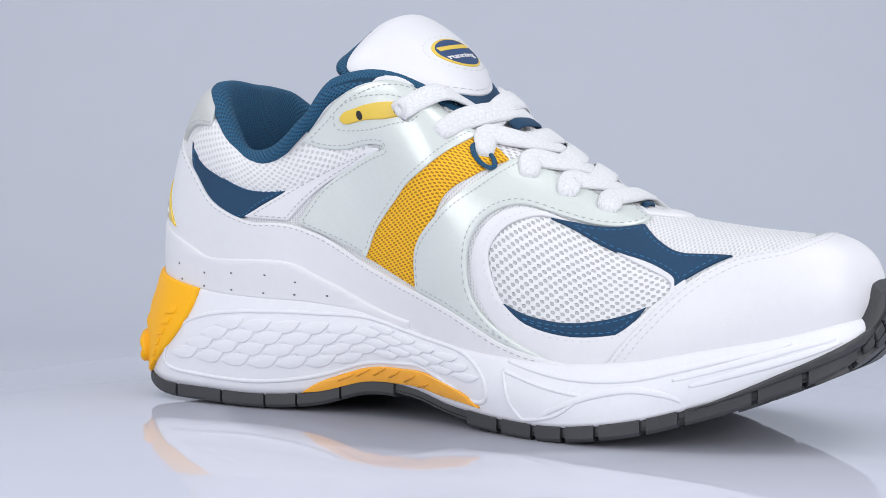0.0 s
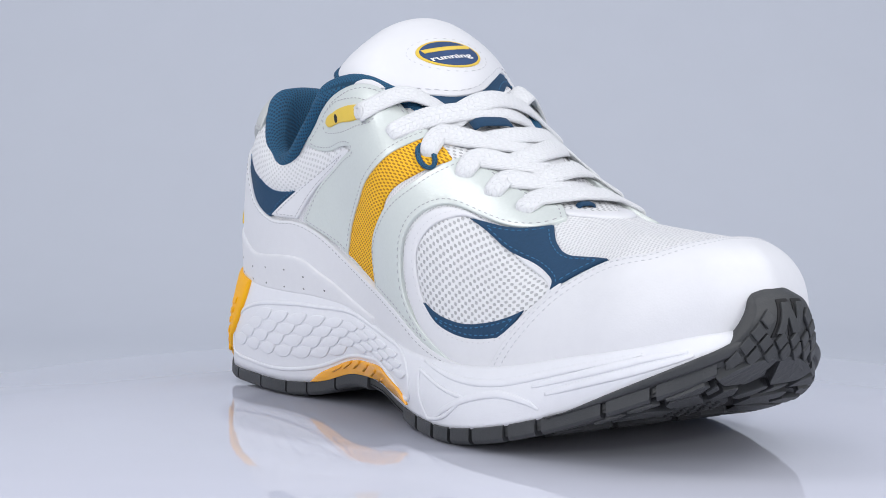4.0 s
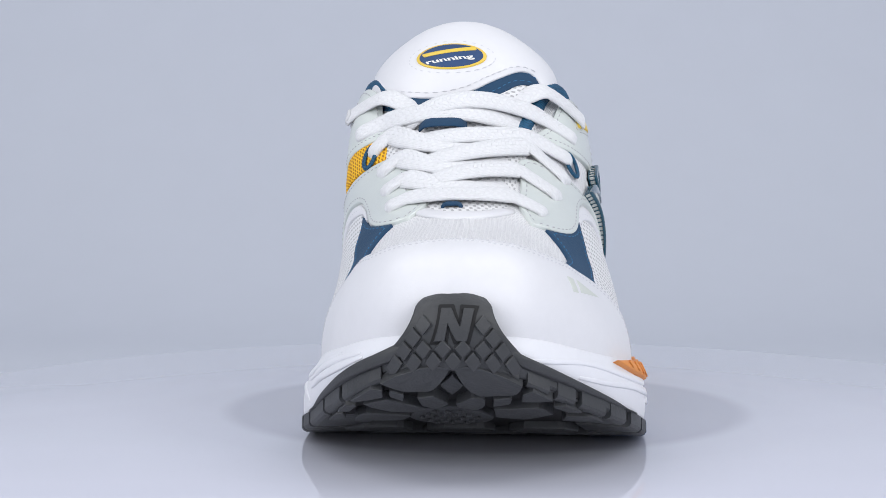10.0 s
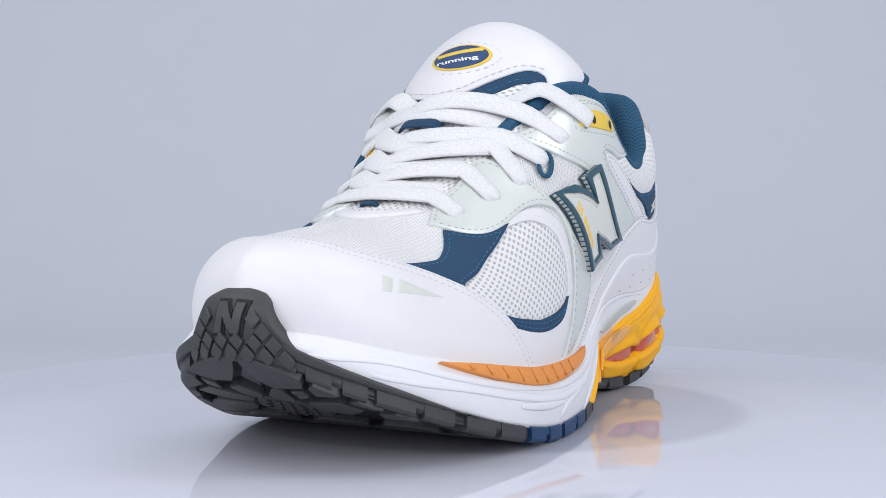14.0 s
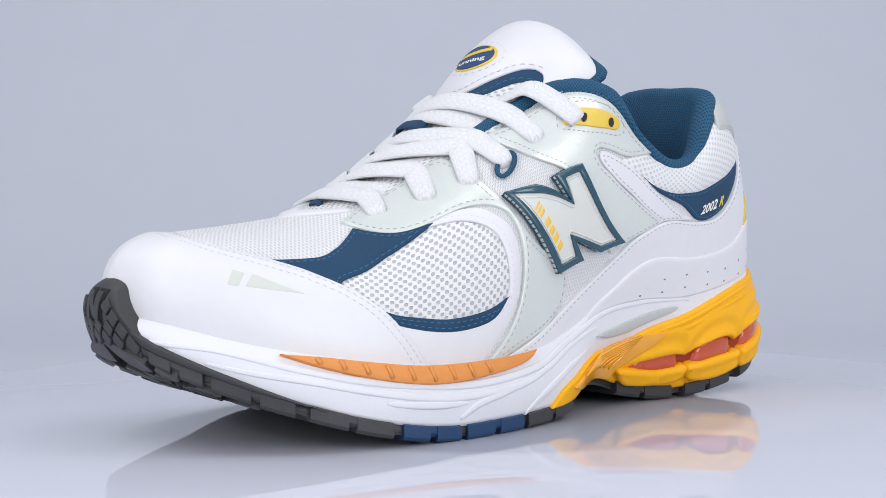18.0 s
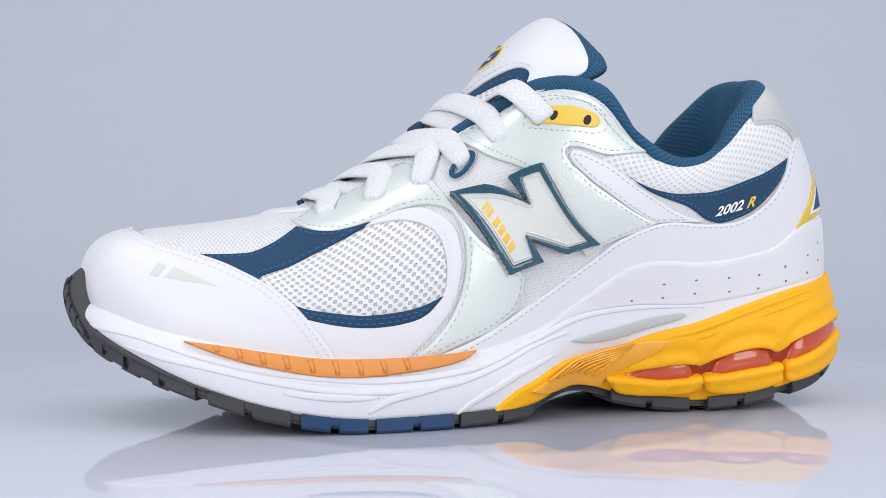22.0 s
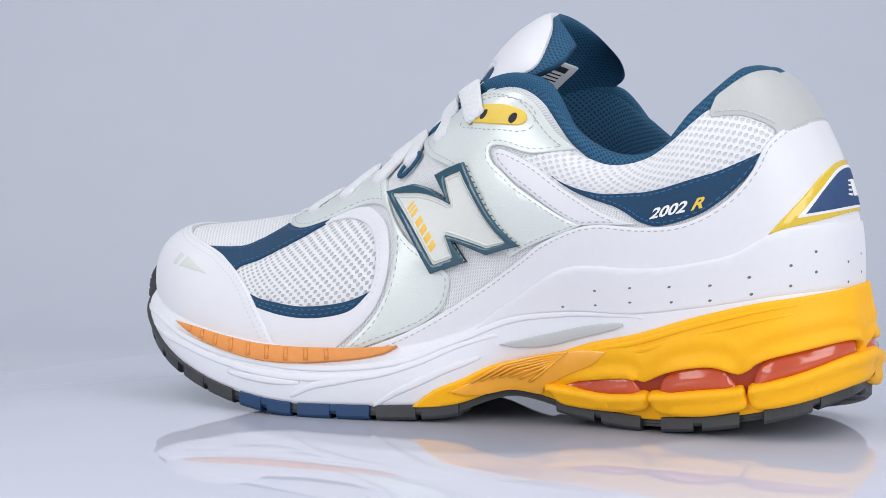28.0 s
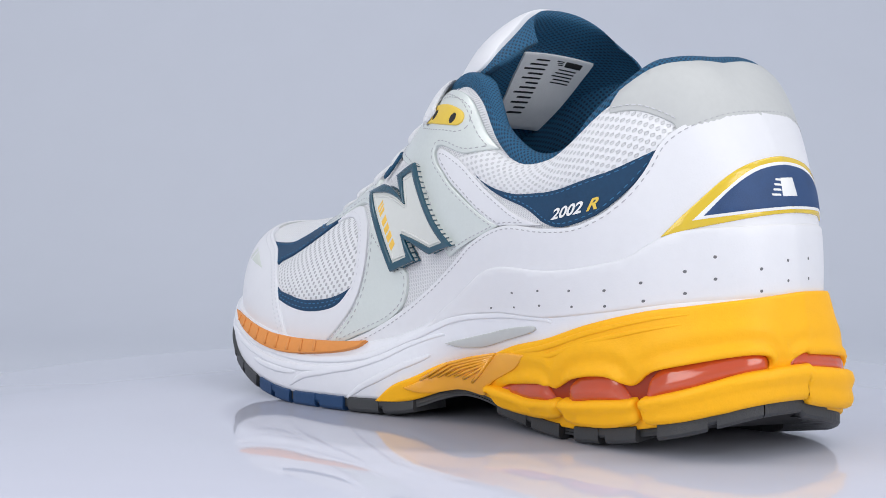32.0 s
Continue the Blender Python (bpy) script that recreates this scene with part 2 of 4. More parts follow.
def rounded(points, step, closed=True):
    """A smooth line through control points; a third value marks a corner. Evenly cut by step."""
    pts = [tuple(p) for p in points]
    n = len(pts)
    corners = [i for i in range(n) if len(pts[i]) > 2]
    p = np.array([q[:2] for q in pts], float)
    if closed and not corners:
        q = np.concatenate([p[-2:], p, p[:3]])
        u = np.linspace(2, 2 + n, n * 14 + 1) / (len(q) - 1)
        line = spline(q, u)
    else:
        if closed:
            k = corners[0]
            p = np.concatenate([p[k:], p[:k + 1]])
            cuts = sorted({(c - k) % n for c in corners} | {0, n})
        else:
            cuts = sorted(set(corners) | {0, n - 1})
        line = np.concatenate([spline(p[a:b + 1], np.linspace(0, 1, (b - a) * 14 + 1)) if b - a > 1 else np.linspace(p[a], p[b], 15)
                               for a, b in zip(cuts, cuts[1:])])
    keep = np.r_[True, np.linalg.norm(np.diff(line, axis=0), axis=1) > 1e-9]
    line = line[keep]
    d = np.r_[0, np.cumsum(np.linalg.norm(np.diff(line, axis=0), axis=1))]
    m = max(6, int(d[-1] / step))
    at = np.linspace(0, d[-1], m + 1)
    line = np.stack([np.interp(at, d, line[:, i]) for i in range(2)], 1)
    return line[:-1] if closed else line


LONG, HIGH = 330.0, {upper: 80.0, wall: 30.0}  # millimetres to a unit of th and of v


def flat(surface, points):
    """Control points in thousandths of th and v, to millimetres on the unrolled sheet."""
    return [(p[0] * LONG / 1000, p[1] * HIGH[surface] / 1000, *p[2:]) for p in points]


def lift(surface, xy, h):
    xy = np.asarray(xy, float)
    th, v = xy[:, 0] / LONG, xy[:, 1] / HIGH[surface]
    return surface(th, v) + normals(surface, th, v) * np.reshape(h, (-1, 1))


def area(loop):
    return np.sum(loop[:, 0] * np.roll(loop[:, 1], -1) - np.roll(loop[:, 0], -1) * loop[:, 1])


def turned(loop, left):
    """The loop running counter-clockwise (left) or clockwise."""
    return loop if (area(loop) > 0) == left else loop[::-1]


def shifted(loop, d):
    """The loop moved to its left by d."""
    t = np.roll(loop, -1, 0) - np.roll(loop, 1, 0)
    t /= np.maximum(np.linalg.norm(t, axis=1, keepdims=True), 1e-9)
    return loop + np.stack([-t[:, 1], t[:, 0]], 1) * d


def inset_loop(loop, d):
    """The loop moved inwards by d."""
    return shifted(turned(loop, True), d)


def inside(loop, pts):
    x, y = pts[:, 0], pts[:, 1]
    hit = np.zeros(len(pts), bool)
    for (x0, y0), (x1, y1) in zip(loop, np.roll(loop, -1, 0)):
        if y0 != y1:
            hit ^= ((y0 > y) != (y1 > y)) & (x < (x1 - x0) * (y - y0) / (y1 - y0) + x0)
    return hit


def patch(surface, outline, h=1.2, low=-0.4, holes=(), step=1.2, fill=2.6, puff=0.0, edge=0.35, raw=False, relief=None):
    """A piece of sheet material laid on a surface: outline and holes in the surface's thousandths, rounded rim, height h in mm; relief gives more height at each point of the sheet."""
    loops = [turned(rounded(o if raw else flat(surface, o), step), i == 0) for i, o in enumerate((outline, *holes))]
    rims = [shifted(l, edge) for l in loops]
    a, b = loops[0].min(0), loops[0].max(0)
    gx, gy = np.meshgrid(np.arange(a[0], b[0], fill), np.arange(a[1], b[1], fill))
    gx = gx + (np.arange(len(gx)) % 2)[:, None] * fill / 2
    g = np.stack([gx.ravel(), gy.ravel()], 1)
    ok = inside(rims[0], g)
    for r in rims[1:]:
        ok &= ~inside(r, g)
    gap = np.full(len(g), 1e9)
    for r in rims:
        gap = np.minimum(gap, np.min(np.linalg.norm(g[:, None] - r[None], axis=2), axis=1))
    g, gap = g[ok & (gap > fill * 0.4)], gap[ok & (gap > fill * 0.4)]
    pts = [Vector(p) for r in rims for p in r]
    edges, n = [], 0
    for r in rims:
        edges += [(n + i, n + (i + 1) % len(r)) for i in range(len(r))]
        n += len(r)
    rim_n = n
    pts += [Vector(p) for p in g]
    out = delaunay_2d_cdt(pts, edges, [], 0, 1e-5)
    v2 = np.array([p[:] for p in out[0]])
    tri = np.array([f for f in out[2] if len(f) == 3])
    mid = v2[tri].mean(1)
    ok = inside(rims[0], mid)
    for r in rims[1:]:
        ok &= ~inside(r, mid)
    tri = tri[ok][:, ::-1]
    height = np.full(len(v2), float(h))
    if puff:
        d = np.full(len(v2), 1e9)
        for r in rims:
            d = np.minimum(d, np.min(np.linalg.norm(v2[:, None] - r[None], axis=2), axis=1))
        height += puff * (1 - np.exp(-d / 3.0))
    if relief:
        height += relief(v2)
    vs, fs, uvs = [lift(surface, v2, height)], [tuple(t) for t in tri], [v2]
    n = len(v2)
    where = {k: i for i, ks in enumerate(out[3]) for k in ks}
    first = 0
    for loop, rim in zip(loops, rims):
        m = len(loop)
        ids = [where.get(first + i, -1) for i in range(m)]
        first += m
        shoulder = loop + (rim - loop) * 0.3
        more = relief(rim) if relief else 0.0
        for ring, hh in ((shoulder, h - edge * 0.3 + more), (loop, h - edge + more), (loop, low)):
            vs.append(lift(surface, ring, hh))
            uvs.append(ring)
        for i in range(m):
            j = (i + 1) % m
            if ids[i] >= 0 and ids[j] >= 0:
                fs.append((ids[i], ids[j], n + j, n + i))
            for k in (0, m):
                fs.append((n + k + i, n + k + j, n + k + m + j, n + k + m + i))
        n += 3 * m
    return joined([(np.concatenate(vs), fs, np.concatenate(uvs))])


def bead(line, r_side, r_up, n=6, normal=None, cap=True):
    """A round or flat band along a line of points in mm, with its flat side facing normal (a row for each point)."""
    p = np.asarray(line, float)
    t = np.gradient(p, axis=0)
    t /= np.maximum(np.linalg.norm(t, axis=1, keepdims=True), 1e-9)
    up = np.broadcast_to(np.array([0, 0, 1.0]) if normal is None else normal, p.shape)
    side = np.cross(t, up)
    side /= np.maximum(np.linalg.norm(side, axis=1, keepdims=True), 1e-9)
    up = np.cross(side, t)
    a = np.arange(n) * 2 * math.pi / n
    ca, sa = np.cos(a), np.sin(a)
    if n > 8:
        ca, sa = np.sign(ca) * np.abs(ca) ** 0.7, np.sign(sa) * np.abs(sa) ** 0.7
    rs, ru = np.broadcast_to(r_side, len(p)), np.broadcast_to(r_up, len(p))
    g = p[:, None] + side[:, None] * (rs[:, None] * ca)[..., None] + up[:, None] * (ru[:, None] * sa)[..., None]
    d = np.r_[0, np.cumsum(np.linalg.norm(np.diff(p, axis=0), axis=1))]
    uv = np.stack(np.broadcast_arrays(d[:, None], (a * 2.5)[None]), -1)
    v, f, uv = sheet(g, wrap_v=True, uv=uv)
    if cap:
        k = len(p) * n
        v = np.concatenate([v, p[:1], p[-1:]])
        uv = np.concatenate([uv, uv[:1], uv[-1:]])
        f += [(k, (i + 1) % n, i) for i in range(n)] + [(k + 1, k - n + i, k - n + (i + 1) % n) for i in range(n)]
    return v, f, uv


def stitches(surface, points, h, closed=False, pitch=2.5, length=1.5, r=0.19, raw=False):
    """A row of short threads along a line on a surface."""
    line = rounded(points if raw else flat(surface, points), 0.3, closed)
    d = np.r_[0, np.cumsum(np.linalg.norm(np.diff(line, axis=0), axis=1))]
    starts = np.arange(0.4, d[-1] - length, pitch)
    at = starts[:, None] + np.linspace(0, length, 4)
    xy = np.stack([np.interp(at.ravel(), d, line[:, i]) for i in range(2)], 1)
    nor = normals(surface, xy[:, 0] / LONG, xy[:, 1] / HIGH[surface])
    p = lift(surface, xy, np.tile([h - r, h + r * 0.3, h + r * 0.3, h - r], len(starts)))
    return joined([bead(p[k:k + 4], r, r, 5, nor[k:k + 4], cap=False) for k in range(0, len(p), 4)])


def ribbon(surface, points, h, width, thick, closed=False, raw=False, n=8):
    """A raised or sunk line along a surface."""
    line = rounded(points if raw else flat(surface, points), 1.0, closed)
    if closed:
        line = np.concatenate([line, line[:1]])
    nor = normals(surface, line[:, 0] / LONG, line[:, 1] / HIGH[surface])
    return bead(lift(surface, line, h), width / 2, thick / 2, n, nor)


def thing(name, label, category, group=""):
    return tagged(new(name), label=label, category=category, group=group)

# ---- the studio ----
def lathe(profile, n=160):
    """Profile (radius, height) in mm turned round z."""
    a = np.arange(n) * 2 * math.pi / n
    p = np.asarray(profile, float)
    g = np.stack([np.cos(a)[:, None] * p[:, 0], np.sin(a)[:, None] * p[:, 0], np.broadcast_to(p[:, 1], (n, len(p)))], -1)
    v, f = sheet(g, wrap_u=True)
    return v, f


DISC = 236
turntable = thing("turntable", "round glossy white acrylic turntable disc carrying the running shoe", "turntable")
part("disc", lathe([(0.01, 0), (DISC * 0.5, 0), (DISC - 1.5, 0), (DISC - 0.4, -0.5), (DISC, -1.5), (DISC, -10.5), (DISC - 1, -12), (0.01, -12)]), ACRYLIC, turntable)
part("foot", lathe([(0.01, -12), (100, -12.2), (102, -14), (102, -38), (100, -40), (0.01, -40)], 64), GREY_RUBBER, turntable, "dark round drive base")


def backdrop():
    """Paper sweep: floor, curve and wall, 3.2 m wide, and a ceiling and sides that close the booth."""
    prof = [(-1500, -40)] + [(600 + 500 * math.sin(a), 460 - 500 * math.cos(a)) for a in np.linspace(0, math.pi / 2, 16)] + [(1100, 2200)]
    xs = np.linspace(-1700, 1700, 12)
    g = np.array([[(x, y, z) for y, z in prof] for x in xs])
    back = part("backdrop", sheet(g), PAPER, None)
    tagged(back, label="pale grey seamless paper sweep behind the turntable", kind="structure")


backdrop()

# ---- outlines of the pieces: place round the shoe and height, in thousandths (a third value marks a corner) ----
COLLAR_MESH_OUTER = [(405, 870), (385, 962), (367, 976), (339, 986), (297, 986), (254, 986), (222, 976), (194, 986), (181, 980), (151, 895), (125, 800), (112, 700), (131, 640), (186, 640), (272, 745), (327, 780), (377, 815), (410, 835)]
CRESCENT_OUTER = [(372, 835, 1), (334, 807), (304, 785), (272, 765), (229, 705), (189, 668), (161, 660), (122, 690, 1), (151, 580), (176, 510), (202, 475), (234, 490), (257, 552), (294, 710)]
STRAP_OUTER = [(449, 773), (439, 807), (402, 840), (369, 815), (329, 744), (294, 639), (262, 555, 1), (299, 580), (322, 571, 1), (352, 639), (387, 703), (419, 731), (440, 745)]
PEARL_REAR_OUTER = [(609, 969), (577, 945), (543, 952), (520, 965), (486, 972), (440, 986), (372, 986, 1), (405, 880), (454, 790), (446, 740), (419, 724), (372, 672), (320, 572, 1), (362, 445), (397, 325, 1), (412, 400), (445, 570), (488, 649), (544, 731), (585, 860)]
PEARL_FRONT_OUTER = [(758, 844, 1), (734, 947), (694, 969), (659, 985), (633, 865), (597, 676), (545, 429), (488, 285), (477, 227), (484, 134), (512, 80), (560, 40), (589, 4, 1), (607, 4, 1), (574, 126), (559, 240), (557, 361), (566, 479), (586, 597), (612, 668), (637, 700), (658, 701), (682, 697), (706, 719), (735, 777)]
RING_OUTER = [(697, 728), (668, 714), (631, 690), (603, 620), (575, 500), (562, 330), (572, 170), (615, 5, 1), (681, 5, 1), (704, 164), (730, 317), (778, 405), (750, 736)]
RING_HOLE_OUTER = [(767, 412), (752, 503), (718, 623), (682, 679), (650, 664), (625, 618), (598, 529), (582, 412), (577, 300), (584, 232), (604, 208), (630, 208), (662, 232), (700, 267), (738, 336)]
SADDLE_OUTER = [(858, 491, 1), (822, 501), (786, 556), (767, 645), (756, 726), (748, 799, 1), (707, 725), (667, 692, 1), (692, 649), (716, 606), (740, 524), (760, 458), (765, 417), (759, 383, 1), (790, 407), (825, 446)]
LOWER_CRESCENT_OUTER = [(744, 345, 1), (713, 285), (680, 245), (652, 222), (620, 218), (597, 228), (578, 250, 1), (595, 185), (617, 162), (650, 160), (682, 183), (714, 228, 1)]
TOE_EDGE_OUTER = [(680, 0), (700, 159), (726, 311), (757, 401), (796, 446), (840, 493), (886, 590)]
TOE_EDGE_INNER = [(-886, 590), (-870, 560), (-830, 486), (-774, 355), (-732, 180), (-706, 0)]
CHEVRON_SMALL = [(873, 417, 1), (862, 396, 1), (866, 317, 1), (876, 325, 1)]
CHEVRON_LONG = [(854, 389, 1), (830, 344), (802, 313, 1), (832, 307), (860, 316, 1)]
FOXING_EDGE_OUTER = [(594, 0), (542, 50), (492, 100), (462, 134), (422, 196), (389, 300), (362, 432), (329, 545), (299, 580), (262, 535), (222, 466), (196, 464), (171, 504), (151, 580), (124, 672), (114, 723)]
CREASE_OUTER = [(452, -18), (424, 30), (392, 90), (369, 170), (347, 255), (325, 300), (299, 308), (268, 285), (227, 244), (196, 228), (168, 228)]
HOLES_OUTER = [(337, 25), (302, 42), (267, 65), (225, 36), (189, 14), (154, 8), (302, 140), (267, 158), (227, 126), (189, 92), (156, 95), (119, 25), (119, 118), (94, 76), (94, 168)]
HOLES_OUTER32 = [(120, 120), (120, 27), (86, 158), (86, 62), (52, 193), (52, 104), (52, 12), (20, 131), (20, 46), (-24, 135), (-24, 50)]
TAB_OUTER = [(512, 842), (469, 857), (441, 905), (434, 940), (442, 955), (462, 937), (484, 920), (506, 902), (516, 872)]
TAB_STITCH_OUTER = [(518, 828), (474, 832), (438, 888), (425, 945), (436, 975), (456, 968), (480, 950), (512, 930), (526, 895), (526, 862)]
EYELETS_OUTER = [(489, 876), (448, 916)]
EMBLEM = [(592, 672, 1), (552, 639, 1), (492, 546, 1), (524, 647, 1), (482, 697, 1), (384, 403, 1), (424, 336, 1), (477, 395, 1), (454, 303, 1), (502, 269, 1)]
NUMBER = [(249, 563), (207, 515), (190, 505)]
TAG_BARS = [(549, 555), (494, 336)]
RING_EYELET_OUTER = [(588, 790)]
COLLAR_MESH_INNER = [(-150, 740), (-160, 860), (-171, 930), (-184, 978), (-232, 990), (-289, 985), (-327, 980), (-377, 965), (-392, 874), (-452, 765), (-400, 735), (-330, 730), (-270, 720), (-214, 700), (-180, 690)]
CRESCENT_INNER = [(-150, 760, 1), (-189, 742), (-239, 756), (-282, 765), (-307, 773), (-338, 795, 1), (-304, 718), (-277, 639), (-257, 542), (-227, 485), (-199, 471), (-177, 529), (-160, 650)]
STRAP_INNER = [(-254, 545, 1), (-297, 697), (-342, 785), (-397, 790), (-456, 757), (-460, 735), (-412, 731), (-364, 714), (-334, 645), (-312, 546, 1), (-288, 555)]
PEARL_REAR_INNER = [(-366, 982, 1), (-426, 990), (-476, 982), (-544, 992), (-564, 992), (-592, 973), (-613, 966, 1), (-543, 699), (-486, 566), (-434, 432), (-412, 320), (-406, 280, 1), (-368, 387), (-324, 528, 1), (-359, 689), (-402, 734), (-474, 742), (-412, 822), (-380, 900)]
GOLD_STRIPE = [(-610, 964, 1), (-646, 1000), (-655, 985, 1), (-635, 910), (-593, 747), (-549, 577), (-517, 403), (-492, 277), (-482, 188, 1), (-442, 227), (-404, 282, 1), (-430, 429), (-480, 563), (-539, 694)]
PEARL_FRONT_INNER = [(-656, 996, 1), (-676, 988), (-714, 1000), (-750, 1000), (-765, 894, 1), (-750, 833), (-713, 784), (-680, 750), (-642, 720), (-611, 634), (-586, 524), (-570, 391), (-569, 234), (-596, 127), (-658, 15, 1), (-608, 62), (-538, 147), (-484, 181, 1), (-494, 347), (-538, 504), (-597, 732)]
RING_INNER = [(-680, 738), (-642, 709), (-611, 618), (-588, 506), (-574, 376), (-577, 234), (-602, 108), (-658, 8, 1), (-708, 4, 1), (-748, 236), (-786, 394), (-742, 721)]
RING_HOLE_INNER = [(-594, 414), (-611, 543), (-640, 656), (-668, 716), (-709, 701), (-770, 436), (-748, 301), (-712, 180), (-667, 150), (-627, 184), (-601, 264)]
SADDLE_INNER = [(-666, 708, 1), (-713, 777), (-757, 841, 1), (-767, 703), (-788, 583), (-836, 525, 1), (-794, 440), (-774, 394, 1), (-772, 467), (-745, 602), (-699, 687)]
LOWER_CRESCENT_INNER = [(-605, 237, 1), (-633, 211), (-673, 214), (-711, 262), (-747, 317, 1), (-730, 223), (-716, 173, 1), (-673, 146), (-629, 169)]
FOXING_EDGE_INNER = [(-688, 0), (-658, 23), (-608, 62), (-538, 147), (-446, 201), (-396, 270), (-344, 452), (-304, 529), (-258, 521), (-204, 544), (-166, 641), (-114, 737)]
CREASE_INNER = [(-92, 263), (-160, 228), (-200, 201), (-270, 266), (-312, 255), (-350, 154), (-406, 46), (-470, 50)]
HOLES_INNER = [(-352, 46), (-312, 31), (-274, 27), (-230, 23), (-188, 0), (-152, 0), (-314, 120), (-278, 158), (-232, 135), (-190, 93), (-148, 93), (-88, 19)]
TAB_INNER = [(-424, 935), (-434, 895), (-486, 847), (-525, 857), (-532, 883), (-520, 899), (-486, 911), (-454, 926), (-434, 945)]
TAB_STITCH_INNER = [(-422, 968), (-415, 912), (-459, 828), (-520, 831), (-540, 876), (-530, 918), (-488, 939), (-449, 962)]
EYELETS_INNER = [(-454, 893), (-512, 872)]
RING_EYELET_INNER = [(-609, 856)]
ORANGE_STRIP = [(828, 885, 1), (787, 955), (745, 968), (700, 965), (670, 985), (627, 1000), (582, 1000), (540, 1000, 1), (554, 891), (584, 812), (627, 752), (667, 700), (705, 684), (742, 712), (792, 785)]
GOLD_OUTER_TOP = [(517, 40), (487, 250), (442, 330), (392, 370), (354, 485), (302, 675), (244, 800), (200, 870), (156, 905), (118, 910)]
AMBER_FAN = [(469, 202, 1), (447, 248), (407, 320), (362, 471), (324, 576), (290, 605, 1), (307, 462), (342, 286), (364, 109, 1), (370, 14), (404, 2), (424, 6), (446, 70)]
GREY_SLOT = [(409, 600, 1), (385, 632), (342, 742), (302, 832), (277, 862), (279, 815), (319, 689), (362, 560), (390, 534)]
POD_WINDOW = [(339, 185), (324, 277), (299, 336), (277, 370), (264, 366), (256, 340), (249, 361), (239, 400), (230, 432), (214, 454), (194, 448), (181, 405), (171, 340), (163, 360), (157, 403), (146, 440), (121, 454),
              (89, 456), (66, 446), (54, 405), (56, 300), (81, 255), (134, 190), (165, 160), (204, 170), (252, 170), (299, 140), (336, 134)]
POD_A = [(339, 202, 1), (312, 305), (285, 362), (271, 370), (266, 311), (259, 193, 1), (299, 143), (339, 134, 1)]
POD_B = [(241, 185, 1), (238, 319), (231, 385), (218, 432), (196, 440), (183, 395), (178, 303), (171, 176, 1), (204, 193)]
POD_C = [(160, 185, 1), (155, 328), (146, 410), (124, 440), (91, 452), (66, 440), (56, 395), (58, 290), (81, 250), (109, 215), (141, 200)]
POD_D = [(28, 310), (18, 405), (-22, 435), (-64, 430), (-70, 330), (-8, 285)]
CUP_A = [(362, 160, 1), (342, 200), (329, 205), (299, 210), (272, 236), (253, 248, 1), (253, 118, 1), (274, 70), (297, 45), (329, 20), (349, 30)]
CUP_B = [(251, 248, 1), (227, 256), (202, 262), (174, 244), (168, 240, 1), (166, 76, 1), (179, 40), (204, 35), (232, 60), (247, 110, 1)]
CUP_C = [(164, 228, 1), (152, 246), (132, 262), (106, 285), (84, 305), (56, 312), (-78, 322, 1), (-76, 40, 1), (56, 0), (112, 10), (149, 20), (162, 60, 1)]
GROOVE_1 = [(955, 201), (887, 687), (811, 680), (747, 664), (683, 676), (611, 672), (539, 749), (478, 876), (418, 873), (364, 900), (278, 931), (254, 903)]
GROOVE_2 = [(895, 297), (811, 483), (747, 502), (695, 486), (643, 486), (577, 521), (519, 683), (464, 799), (410, 722)]
GROOVE_3 = [(731, 336), (683, 363), (643, 390)]
GROOVE_4 = [(653, 120), (631, 336), (599, 452), (559, 571)]
GROOVE_5 = [(563, 4), (533, 266), (480, 498), (432, 517)]
GOLD_INNER_EDGE = [(-188, 965), (-172, 695), (-146, 370), (-100, -20)]
SCALE_FRAME = [(-140, 175), (-146, 410), (-172, 640), (-220, 775), (-284, 830), (-344, 840), (-407, 880), (-484, 960), (-550, 960), (-582, 680), (-588, 300), (-570, 190), (-540, 340), (-492, 460), (-440, 330), (-380, 215), (-327, 165), (-260, 130), (-190, 130)]
ARCH_GOLD = [(-318, 15, 1), (-342, 110), (-389, 170), (-447, 277), (-504, 400), (-552, 320), (-580, 120, 1), (-547, 140), (-497, 110), (-442, 20), (-377, 0)]
FORE_TRI = [(-608, 800, 1), (-650, 640), (-692, 504, 1), (-665, 190), (-630, 60, 1), (-616, 330)]
FORE_ARC = [(-644, 97), (-668, 328), (-700, 506), (-736, 544), (-768, 351), (-782, 174)]
FORE_LINE1 = [(-772, 591), (-830, 660), (-882, 710), (-922, 649)]
FORE_LINE2 = [(-788, 421), (-846, 479), (-892, 483), (-928, 498)]
FORE_LINE3 = [(-612, 950), (-672, 799), (-724, 734), (-776, 757), (-830, 795), (-882, 838)]
LACE_OUTER = [(504, 870), (549, 812), (588, 800), (630, 794), (674, 819), (722, 857)]
LACE_INNER = [(-519, 869), (-562, 838), (-611, 868), (-652, 871), (-688, 876), (-725, 893)]

# ---- the shoe ----
shoe = thing("running_shoe", "white running shoe with navy, yellow and pearl grey panels", "shoe")


def span(surface, th0, th1, v0, v1, nu, nv, h=0.0):
    th, v = np.meshgrid(np.linspace(th0, th1, nu), np.linspace(v0, v1, nv), indexing="ij")
    p = surface(th.ravel(), v.ravel()) + normals(surface, th.ravel(), v.ravel()) * h
    return p.reshape(nu, nv, 3), np.stack([th * LONG, v * HIGH[surface]], -1)


def mirrored(points):
    """The same outline on the other side of the shoe."""
    return [(-p[0], *p[1:]) for p in points]


